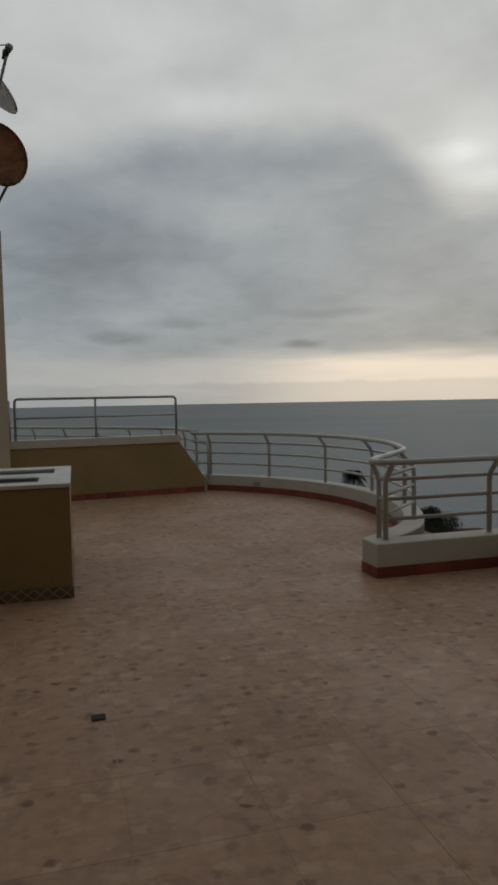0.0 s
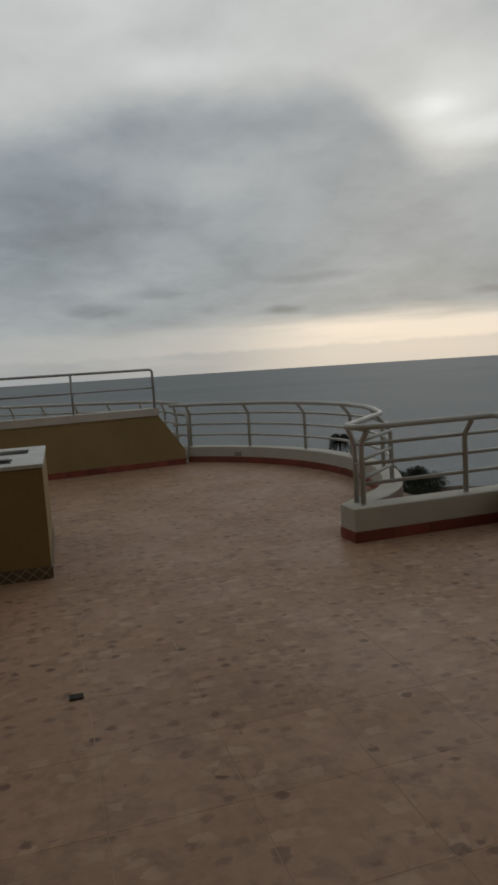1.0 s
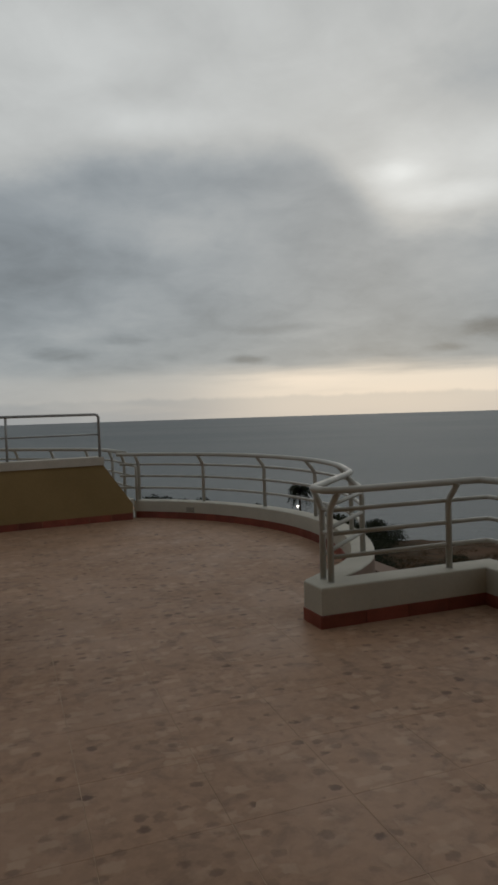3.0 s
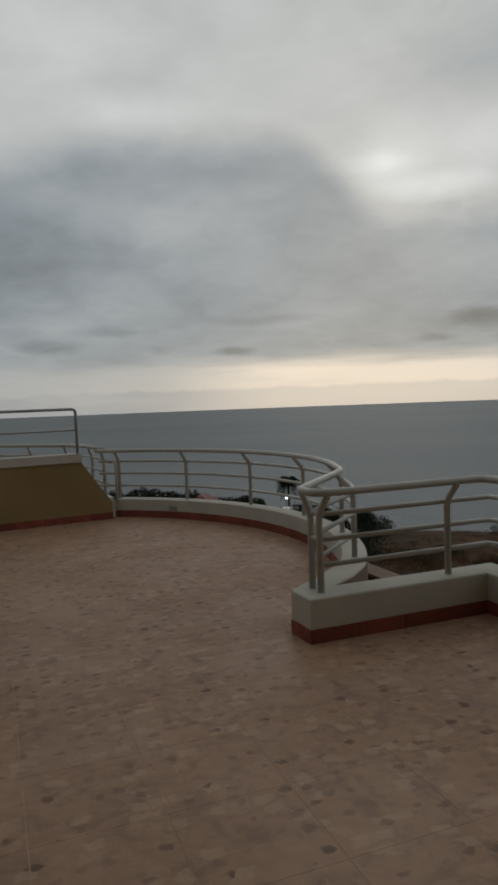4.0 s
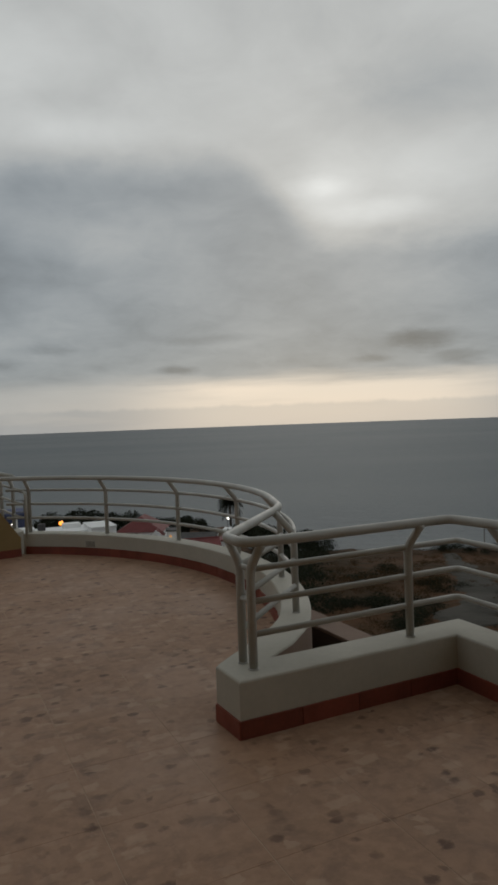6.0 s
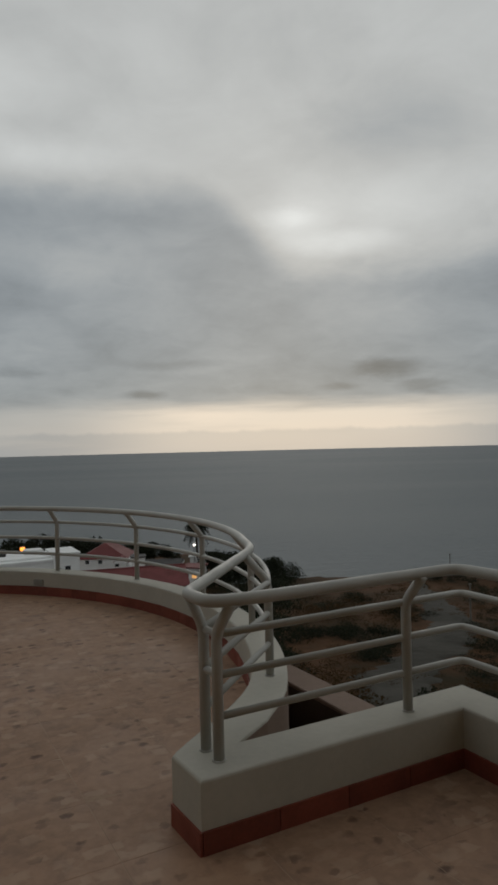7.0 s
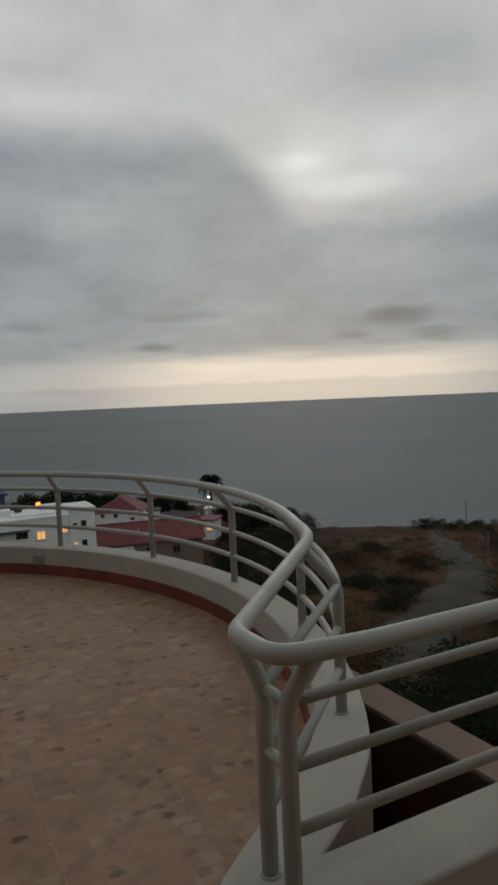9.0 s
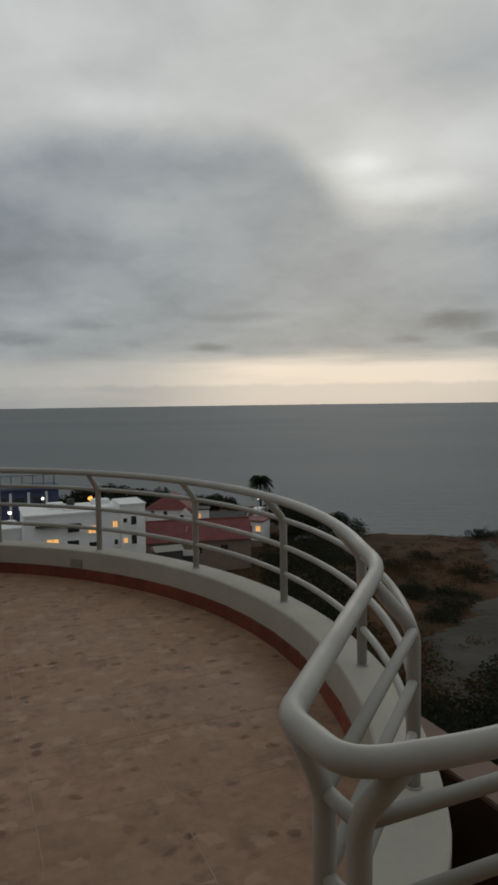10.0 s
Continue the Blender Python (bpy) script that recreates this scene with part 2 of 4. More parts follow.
    grey = nt.nodes.new("ShaderNodeCombineXYZ")
    for i in range(3):
        nt.links.new(k, grey.inputs[i])
    nt.links.new(mix_rgb(nt, 1.0, base, grey.outputs[0], "MULTIPLY"), p.inputs["Base Color"])
    nt.links.new(ramp(nt, stain, 0.3, 0.7, 0.5, 0.68), p.inputs["Roughness"])
    p.inputs["Specular IOR Level"].default_value = 0.35
    bn = node(nt, "ShaderNodeBump", Strength=0.25, Distance=0.003)
    nt.links.new(calc(nt, "SUBTRACT", calc(nt, "MULTIPLY", mott, 0.4), dark), bn.inputs["Height"])
    nt.links.new(bn.outputs[0], p.inputs["Normal"])
    return m


TILE_MAT = tile_material()
GROUT = material("tile_grout", (0.43, 0.295, 0.20), (0.28, 0.185, 0.125), 3, 40, 0.9)
KERB = material("kerb_white_paint", (0.49, 0.465, 0.395), (0.39, 0.37, 0.315), 2.2, 30, 0.75, bump=0.2, spread=0.7)
RED = material("red_skirting_tile", (0.235, 0.056, 0.034), (0.15, 0.038, 0.025), 5, 50, 0.55, vary=0.35)
PINK = material("pink_render", (0.265, 0.185, 0.142), (0.205, 0.145, 0.11), 1.5, 40, 0.9, bump=0.3)
OCHRE = material("ochre_render", (0.275, 0.192, 0.083), (0.215, 0.15, 0.066), 1.3, 45, 0.9, bump=0.35)
CAP = material("wall_cap_paint", (0.50, 0.46, 0.40), (0.38, 0.35, 0.30), 3, 40, 0.8)
RAIL = material("rail_grey_white_paint", (0.46, 0.45, 0.41), (0.36, 0.355, 0.325), 5, 70, 0.42, bump=0.06, spread=0.8)
STEEL = material("dull_steel", (0.22, 0.22, 0.22), (0.15, 0.15, 0.15), 5, 60, 0.45, 0.5, bump=0.05)
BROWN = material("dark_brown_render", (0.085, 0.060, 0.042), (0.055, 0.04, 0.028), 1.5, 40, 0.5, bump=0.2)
VENT = material("weathered_grey_plastic", (0.31, 0.30, 0.26), (0.24, 0.23, 0.2), 9, 60, 0.8)
GALV = material("galvanised_tube", (0.34, 0.34, 0.33), (0.25, 0.25, 0.245), 5, 60, 0.45, 0.3, bump=0.05)
POLE = material("weathered_pole", (0.16, 0.15, 0.13), (0.11, 0.10, 0.09), 2, 20, 0.9)
TOWER = material("beige_tower_render", (0.50, 0.42, 0.32), (0.40, 0.335, 0.255), 1.5, 40, 0.9, bump=0.3)
DARK = material("recess_shade_black", (0.02, 0.018, 0.016), (0.012, 0.011, 0.01), 4, 40, 0.8)
# near black for the shade in the light well, also the drain frame
PITFLOOR = material("void_shade_and_drain", (0.05, 0.042, 0.036), (0.03, 0.026, 0.022), 1.2, 30, 0.8)
WHITETOP = material("white_tile_top", (0.58, 0.58, 0.54), (0.46, 0.46, 0.43), 5, 50, 0.5)
LATTICE = material("skirting_lattice_dark", (0.15, 0.11, 0.07), (0.10, 0.075, 0.045), 8, 60, 0.6)
LATLINE = material("skirting_lattice_pale", (0.34, 0.29, 0.22), (0.26, 0.22, 0.17), 8, 60, 0.6)
DISH = material("weathered_dish_paint", (0.62, 0.62, 0.60), (0.5, 0.49, 0.47), 4, 40, 0.6)
RUST = material("rusty_dish", (0.36, 0.175, 0.085), (0.14, 0.075, 0.045), 5, 26, 0.8, spread=0.4)
BLACK = material("black_plastic", (0.02, 0.02, 0.02), (0.03, 0.03, 0.03), 9, 60, 0.5)
EARTH = material("dry_hillside", (0.082, 0.036, 0.0135), (0.026, 0.019, 0.008), 0.055, 0.5, 0.95, spec=0.1, bump=0.8, spread=0.35, dist=0.4)
TRACK = material("grey_dirt_track", (0.046, 0.040, 0.029), (0.021, 0.018, 0.011), 0.16, 1.4, 0.95, bump=0.5, spread=0.4, dist=0.2)
BARK = material("bark", (0.06, 0.045, 0.032), (0.035, 0.027, 0.02), 3, 20, 0.9)
LEAF = material("dark_foliage", (0.02, 0.023, 0.011), (0.011, 0.013, 0.007), 0.6, 5, 0.9, spec=0.12, bump=0, spread=0.4)
SCRUB = material("dry_scrub", (0.07, 0.036, 0.014), (0.036, 0.026, 0.011), 0.25, 3, 0.95, spec=0.1, bump=0, spread=0.3)
WHITE = material("white_house_paint", (0.84, 0.84, 0.82), (0.72, 0.72, 0.70), 0.5, 5, 0.85)
BLUE = material("blue_house_paint", (0.075, 0.09, 0.17), (0.055, 0.065, 0.12), 0.5, 5, 0.85)
ROOFRED = material("red_roof", (0.20, 0.05, 0.047), (0.13, 0.04, 0.037), 0.7, 6, 0.7)
ROOFGREY = material("grey_roof", (0.075, 0.07, 0.066), (0.045, 0.043, 0.042), 0.6, 5, 0.8)
WINDOW = material("dim_window_glass", (0.035, 0.037, 0.04), (0.02, 0.021, 0.024), 2, 20, 0.12, bump=0, spec=0.6)
LITWIN = glow("lit_window", (1.0, 0.5, 0.16), 0.75)
ORANGE = glow("sodium_lamp", (1.0, 0.33, 0.045), 2.2)
WHITELAMP = glow("white_lamp", (1.0, 0.95, 0.85), 2.5)


def sea_material():
    m = bpy.data.materials.new("grey_sea")
    m.use_nodes = True
    nt = m.node_tree
    p = nt.nodes["Principled BSDF"]
    g = nt.nodes.new("ShaderNodeNewGeometry").outputs["Position"]
    mp = nt.nodes.new("ShaderNodeMapping")
    nt.links.new(g, mp.inputs[0])
    mp.inputs["Scale"].default_value = (0.35, 1.0, 1.0)
    wind = noise_of(nt, mp.outputs[0], 0.004, 4.0, 0.55)
    chop = noise_of(nt, mp.outputs[0], 0.22, 6.0, 0.65)
    nt.links.new(mix_rgb(nt, ramp(nt, wind, 0.3, 0.7), (0.146, 0.162, 0.170), (0.172, 0.186, 0.188)), p.inputs["Base Color"])
    p.inputs["Roughness"].default_value, p.inputs["Specular IOR Level"].default_value = 0.6, 0.12
    bn = node(nt, "ShaderNodeBump", Strength=0.7, Distance=1.5)
    nt.links.new(chop, bn.inputs["Height"])
    nt.links.new(bn.outputs[0], p.inputs["Normal"])
    return m


SEA = sea_material()


# ---- mesh helpers ----
def link_mesh(name, bm, mat, parent=None, smooth=False):
    me = bpy.data.meshes.new(name)
    bmesh.ops.recalc_face_normals(bm, faces=bm.faces)
    bm.to_mesh(me)
    bm.free()
    for mm in (mat if isinstance(mat, (list, tuple)) else (mat,)):
        me.materials.append(mm)
    if smooth:
        me.shade_smooth()
    ob = new(name, me)
    ob.parent = parent
    return ob


def part(name, bm, mat, parent, label="", smooth=False):
    return tagged(link_mesh(name, bm, mat, parent, smooth), label)


def thing(name, label, category, m=None, group="", kind=""):
    e = new(name)
    e.empty_display_size = 0.1
    if m is not None:
        e.matrix_world = m
    return tagged(e, label, category, group, kind)


def box(sx, sy, sz, at=(0, 0, 0), bevel=0.0, bm=None, rot=0.0):
    """A box with its base's middle at `at`."""
    bm = bm or bmesh.new()
    m = Matrix.Translation((at[0], at[1], at[2] + sz / 2)) @ Matrix.Rotation(rot, 4, "Z") @ Matrix.Diagonal((sx, sy, sz, 1))
    r = bmesh.ops.create_cube(bm, size=1, matrix=m)
    if bevel:
        bmesh.ops.bevel(bm, geom=list({e for v in r["verts"] for e in v.link_edges}), offset=bevel, segments=2, affect="EDGES")
    return bm


def prism(outline, z0, z1, bm=None, bevel=0.0):
    """A plan outline drawn up from z0 to z1."""
    bm = bm or bmesh.new()
    low = [bm.verts.new((x, y, z0)) for x, y in outline]
    high = [bm.verts.new((x, y, z1)) for x, y in outline]
    n = len(outline)
    caps = [bm.faces.new(high), bm.faces.new(low[::-1])]
    for i in range(n):
        bm.faces.new((low[i], low[(i + 1) % n], high[(i + 1) % n], high[i]))
    if bevel:
        bmesh.ops.bevel(bm, geom=[e for e in bm.edges if all(v in set(high) for v in e.verts)], offset=bevel, segments=2, affect="EDGES")
        caps = [f for f in bm.faces if len(f.verts) > 4]
    bm.normal_update()
    bmesh.ops.triangulate(bm, faces=[f for f in caps if f.is_valid and len(f.verts) > 4])
    return bm


def eased(outline, z0, z1, c=0.012):
    """A plan outline drawn up from z0 to z1 with its upper edge worn round."""
    n = len(outline)
    area = sum(outline[i][0] * outline[(i + 1) % n][1] - outline[(i + 1) % n][0] * outline[i][1] for i in range(n))
    sign = 1.0 if area > 0 else -1.0

    def inset(d):
        out = []
        for i in range(n):
            (ax, ay), (bx, by), (cx, cy) = outline[i - 1], outline[i], outline[(i + 1) % n]
            la, lb = math.hypot(bx - ax, by - ay), math.hypot(cx - bx, cy - by)
            n1 = (-(by - ay) / la * sign, (bx - ax) / la * sign)
            n2 = (-(cy - by) / lb * sign, (cx - bx) / lb * sign)
            k = max(1.0 + n1[0] * n2[0] + n1[1] * n2[1], 0.35)
            out.append((bx + (n1[0] + n2[0]) / k * d, by + (n1[1] + n2[1]) / k * d))
        return out

    bm = bmesh.new()
    rings = [[bm.verts.new((x, y, z)) for x, y in inset(d)] for d, z in ((0, z0), (0, z1 - c), (c * 0.3, z1 - c * 0.3), (c, z1))]
    for a, b in zip(rings, rings[1:]):
        for i in range(n):
            bm.faces.new((a[i], a[(i + 1) % n], b[(i + 1) % n], b[i]))
    caps = [bm.faces.new(rings[-1]), bm.faces.new(rings[0][::-1])]
    bm.normal_update()
    bmesh.ops.triangulate(bm, faces=caps)
    return bm


def tube(points, radius, bm=None, sides=12, closed_ends=True):
    """A round bar along points; radius may be a list."""
    bm = bm or bmesh.new()
    pts = [Vector(p) for p in points]
    n = len(pts)
    rad = radius if isinstance(radius, (list, tuple)) else [radius] * n
    ways = []
    for i in range(n):
        a, b = pts[max(i - 1, 0)], pts[min(i + 1, n - 1)]
        ways.append((b - a).normalized())
    side = ways[0].orthogonal().normalized()
    rings = []
    for i in range(n):
        side = (side - ways[i] * side.dot(ways[i])).normalized()
        up = ways[i].cross(side)
        rings.append([bm.verts.new(pts[i] + (side * math.cos(2 * math.pi * k / sides) + up * math.sin(2 * math.pi * k / sides)) * rad[i]) for k in range(sides)])
    for a, b in zip(rings, rings[1:]):
        for k in range(sides):
            bm.faces.new((a[k], a[(k + 1) % sides], b[(k + 1) % sides], b[k]))
    if closed_ends:
        bm.faces.new(rings[0][::-1])
        bm.faces.new(rings[-1])
    return bm


def rounded(points, radius, steps=7):
    """The polyline with its inner corners rounded."""
    pts = [Vector(p) for p in points]
    out = [pts[0]]
    for a, b, c in zip(pts, pts[1:], pts[2:]):
        d1, d2 = (a - b), (c - b)
        r1, r2 = min(radius, d1.length * 0.45), min(radius, d2.length * 0.45)
        p, q = b + d1.normalized() * r1, b + d2.normalized() * r2
        for i in range(steps + 1):
            t = i / steps
            out.append(p * (1 - t) ** 2 + b * 2 * t * (1 - t) + q * t * t)
    out.append(pts[-1])
    return out


# ---- plan of the terrace ----
CX, CY = -2.039, 7.867          # middle of the round bay
R_IN, R_POST, R_OUT, R_RAIL = 3.61, 3.722, 3.825, 3.60
KERB_H, RAIL_Z = 0.30, 1.0
MIDS = (0.487, 0.664, 0.84)
UX, UY = math.cos(radians(19.4)), math.sin(radians(19.4))   # along the straight kerb
VX, VY = -UY, UX                                             # seaward
CORNER = (1.084, 5.900)          # free end of the straight kerb, terrace side
LEG = 1.45                      # length of the straight kerb
KW = 0.245                      # its width
INNER = (CORNER[0] + UX * LEG, CORNER[1] + UY * LEG)
SIDE = 8.0                      # the kerb that runs back along the terrace's side
A0, A1 = 75.0, -29.6            # the bay's kerb, degrees


def bay(r, a, z=None):
    x, y = CX + r * math.cos(radians(a)), CY + r * math.sin(radians(a))
    return (x, y) if z is None else (x, y, z)


def uv(p, u, v):
    return (p[0] + UX * u + VX * v, p[1] + UY * u + VY * v)


def smooth01(t):
    t = min(max(t, 0.0), 1.0)
    return t * t * (3 - 2 * t)


def floor_z(x, y):
    """The floor rises a little towards the bay's rim."""
    return 0.044 * smooth01((y - 6.3) / 3.4)


def inner_r(a):
    """Radius of the kerb's terrace side, which draws in towards its free end."""
    return R_IN - 0.143 * smooth01((-a - 12.0) / 17.6)


def spaced(a, b, n):
    return [a + (b - a) * i / n for i in range(n + 1)]


# kerb: round bay, sharp free end, straight leg, side leg
back_v = uv(CORNER, 0.315, KW)
END_IN = uv(CORNER, -0.012, 0.275)   # seaward corner of the free end
ring_in = [bay(inner_r(a), a) for a in spaced(A0, A1 + 0.8, 60)]
ring_out = [bay(R_OUT - 0.05 * smooth01((-a - 15.0) / 8.0), a) for a in spaced(-22.0, A0, 60)]
kerb_line = ring_in + [END_IN, CORNER, INNER, uv(INNER, 0, -SIDE), uv(INNER, KW, -SIDE), uv(INNER, KW, KW), back_v] + ring_out
kerb = tagged(link_mesh("wall_kerb", eased(kerb_line, -0.05, KERB_H, 0.012), KERB), "low white-painted kerb wall round the tiled terrace", "kerb wall", kind="structure")
kerb.data.materials.append(PINK)  # the face towards the outside is pink like the building
for face in kerb.data.polygons:
    if abs(face.normal.z) < 0.3 and math.hypot(face.center.x - CX, face.center.y - CY) > R_OUT - 0.13 and face.normal.dot(Vector((face.center.x - CX, face.center.y - CY, 0)).normalized()) > 0.2 and face.center.y > back_v[1] - 0.002 and face.center.z < KERB_H - 0.03:
        face.material_index = 1

# building under the terrace
FAR = [(-1.15, 11.62), (-1.75, 12.9), (-3.2, 13.75), (-5.6, 14.75), (-9.0, 15.6)]
foot = [bay(R_OUT - 0.006 - 0.05 * smooth01((-a - 15.0) / 8.0), a) for a in spaced(-22.0, A0, 40)] + FAR + [(-14, 15.8), (-14, -9), uv(INNER, KW - 0.006, -17), uv(INNER, KW - 0.006, KW - 0.006), (back_v[0], back_v[1] - 0.006)]
tagged(link_mesh("wall_outer", prism(foot, -16.0, -0.052), PINK), "pink rendered outer wall of the apartment building", "outer wall", kind="structure")

floor_bm = bmesh.new()
inside = [bay(inner_r(a) + 0.03, a) for a in spaced(A0 + 4, A1, 50)] + [uv(CORNER, 0.02, KW - 0.02), uv(CORNER, 0.02, 0.02), uv(INNER, 0.02, 0.02), uv(INNER, 0.02, -15), (-12.0, -8.0), (-12.0, 15.0), (-5.6, 14.6), (-3.2, 13.6), (-1.9, 12.8)]
prism(inside, -0.06, -0.0009, floor_bm)
for i in range(30):
    bmesh.ops.bisect_plane(floor_bm, geom=floor_bm.verts[:] + floor_bm.edges[:] + floor_bm.faces[:], plane_co=(0, 6.3 + 0.3 * i, 0), plane_no=(0, 1, 0))
for v in floor_bm.verts:
    v.co.z += floor_z(v.co.x, v.co.y)
terrace = tagged(link_mesh("floor", floor_bm, GROUT), "terrace floor of brown pebble-printed ceramic tiles", "floor", kind="structure")

# lower wall and dark light well outside the straight kerb
lw0, lw1 = (1.63, 9.75), (2.98, 6.05)
ll = math.hypot(lw1[0] - lw0[0], lw1[1] - lw0[1])
lu = ((lw1[0] - lw0[0]) / ll, (lw1[1] - lw0[1]) / ll)
ln = (-lu[1], lu[0])
lower = [lw0, lw1, (lw1[0] - ln[0] * 0.24, lw1[1] - ln[1] * 0.24), (lw0[0] - ln[0] * 0.24, lw0[1] - ln[1] * 0.24)]
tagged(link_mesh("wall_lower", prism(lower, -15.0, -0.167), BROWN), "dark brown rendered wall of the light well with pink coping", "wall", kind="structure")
part("coping", prism(lower, -0.165, -0.14, bevel=0.006), PINK, bpy.data.objects["wall_lower"], "pink coping")
# floor added where only a dark void lies; its shade is in the colour
tagged(link_mesh("floor_light_well", prism([bay(R_OUT - 0.2, 20), (lower[3][0] + 0.1, lower[3][1]), (lower[2][0] + 0.1, lower[2][1]), uv(CORNER, 0.5, 0.1), bay(R_OUT - 0.2, -20)], -3.3, -3.2), PITFLOOR), "added floor of the light well, coloured dark for the shade of the void", "floor", kind="structure")

# unseen walls added behind the camera, closing the terrace and shading its floor
unseen_wall = bmesh.new()
box(18, 0.3, 13.0, (-1.0, -2.2, -0.05), 0.0, unseen_wall, radians(AXIS))
box(0.3, 6.3, 8.0, (-4.1, 0.9, -0.05), 0.0, unseen_wall, radians(AXIS))
tagged(link_mesh("wall_unseen", unseen_wall, OCHRE), "plain ochre walls added out of view to block sky light from the terrace", "wall", kind="structure")

# parapet with a raking end, and the stair tower that it runs into
PX, PY = math.cos(radians(26)), math.sin(radians(26))
P0 = (-1.10, 11.195)


def par(s, n=0.0):
    return (P0[0] - PX * s - PY * n, P0[1] - PY * s + PX * n)


PAR_L, RAKE, PAR_H = 3.05, 0.42, 0.878
pb = bmesh.new()
prof = [(0.0, -0.02), (0.0, 0.275), (RAKE, PAR_H), (PAR_L, PAR_H), (PAR_L, -0.02)]
for n in (0.0, 0.24):
    for s_, z_ in prof:
        pb.verts.new((*par(s_, n), z_))
pb.verts.ensure_lookup_table()
pv, k5 = pb.verts, len(prof)
pb.faces.new([pv[i] for i in range(k5)])
pb.faces.new([pv[k5 + i] for i in range(k5)][::-1])
for i in range(k5):
    j = (i + 1) % k5
    pb.faces.new((pv[i], pv[k5 + i], pv[k5 + j], pv[j]))
parapet = tagged(link_mesh("wall_parapet", pb, OCHRE), "ochre rendered parapet wall with a raking end", "parapet wall", kind="structure")
cap = bmesh.new()
c0, c1 = RAKE - 0.01, PAR_L
prism([par(c0, -0.02), par(c1, -0.02), par(c1, 0.27), par(c0, 0.27)], PAR_H + 0.003, PAR_H + 0.12, cap, 0.01)
link_mesh("coping", cap, CAP, parapet)

tower = bmesh.new()
t0 = par(PAR_L - 0.02, -0.12)
prism([t0, uv(t0, -3.0, 0), (t0[0] - 4.6, t0[1] + 1.9), (t0[0] - 1.6, t0[1] + 2.9)], -0.05, 4.05, tower, 0.02)
tagged(link_mesh("wall_tower", tower, TOWER), "tall beige rendered stair tower beside the parapet", "stair tower", kind="structure")


# ---- railings ----
def post(parent, x, y, z0, inx, iny, lean=0.125, kink=0.845, top=RAIL_Z - 0.012, r=0.0245):
    """Upright tube that leans in over the terrace above the highest bar."""
    pts = rounded([(x, y, z0 - 0.01), (x, y, kink), (x + inx * lean, y + iny * lean, top)], 0.05, 4)
    p = part("post", tube(pts, r), RAIL, parent, smooth=True)
    part("base_plate", tube([(x, y, z0 - 0.002), (x, y, z0 + 0.008)], [r + 0.008, r + 0.005], sides=16), RAIL, p)
    return p


rail = thing("railing", "grey-white painted tubular steel railing on the kerb, posts leaning inwards", "railing")
su = lambda s, v: uv(CORNER, s, v)
POST_V = 0.125
head = [Vector(bay(R_RAIL, a, RAIL_Z)) for a in spaced(79, -3.0, 70)]
TIP = uv(CORNER, 0.067, 0.258)
turn_in = rounded([head[-1], (1.553, 7.33, RAIL_Z), (*TIP, RAIL_Z)], 0.2, 8)
near_end = rounded([turn_in[-2], (*TIP, RAIL_Z), (*su(0.075, 0.05), RAIL_Z)], 0.05, 8)
leg_run = rounded([near_end[-2], (*su(0.075, 0.05), RAIL_Z), (*su(0.32, 0.012), RAIL_Z), (*uv(INNER, -0.02, 0.01), RAIL_Z), (*uv(INNER, 0.03, -0.45), RAIL_Z), (*uv(INNER, 0.02, -SIDE), RAIL_Z)], 0.085, 8)
tail = turn_in[:-1] + near_end[1:-1] + leg_run[1:]
part("top_rail", tube(head + [p for p in tail[1:]], 0.0275, sides=16), RAIL, rail, smooth=True)
for z in MIDS:
    arc = [bay(R_POST, a, z) for a in spaced(79, -12.2, 56)] + [(1.135, 6.179, z)]
    part("bar", tube(arc, 0.0175, sides=10), RAIL, rail, smooth=True)
    if z > min(MIDS) + 0.01:
        part("bar_link", tube([(1.135, 6.179, z), (*su(0.145, POST_V), z)], 0.0165, sides=10), RAIL, rail, smooth=True)
    rest = rounded([(*su(0.145, POST_V), z), (*uv(INNER, 0.135, POST_V), z), (*uv(INNER, 0.135, -SIDE), z)], 0.06, 5)
    part("bar", tube(rest, 0.0175, sides=10), RAIL, rail, smooth=True)
for a in (74.3, 57.3, 39.4, 21.8, 4.3, -12.2):
    ca, sa = math.cos(radians(a)), math.sin(radians(a))
    post(rail, *bay(R_POST, a), KERB_H, -ca, -sa)
post(rail, 1.135, 6.179, KERB_H, -0.88, -0.3, 0.07)
post(rail, *su(0.145, POST_V), KERB_H, -VX * 0.95 + UX * 0.3, -VY * 0.95 + UY * 0.3, 0.098)
post(rail, *su(1.192, POST_V - 0.01), KERB_H, -VX, -VY)
for s in (0.28, 1.35, 2.42, 3.5, 4.6):
    post(rail, *uv(INNER, 0.135, -s), KERB_H, -UX, -UY)

# railing of the farther terrace, behind the parapet
far_kerb = bmesh.new()
FARI = [(x - 0.1, y - 0.22) for x, y in FAR]
prism(FAR + FARI[::-1], 0.0, KERB_H - 0.004, far_kerb)
tagged(link_mesh("wall_kerb_far", far_kerb, KERB), "low white kerb wall round the far terrace", "kerb wall", kind="structure")
rail_b = thing("railing", "grey-white painted tubular steel railing round the far terrace", "railing")
fpts = [(x - 0.02, y - 0.08) for x, y in FAR]
part("top_rail", tube(rounded([(x - 0.05, y - 0.1, RAIL_Z + 0.02) for x, y in fpts], 0.4), 0.03, sides=10), RAIL, rail_b, smooth=True)
for z in MIDS:
    part("bar", tube(rounded([(x, y, z) for x, y in fpts], 0.4), 0.0175, sides=8), RAIL, rail_b, smooth=True)
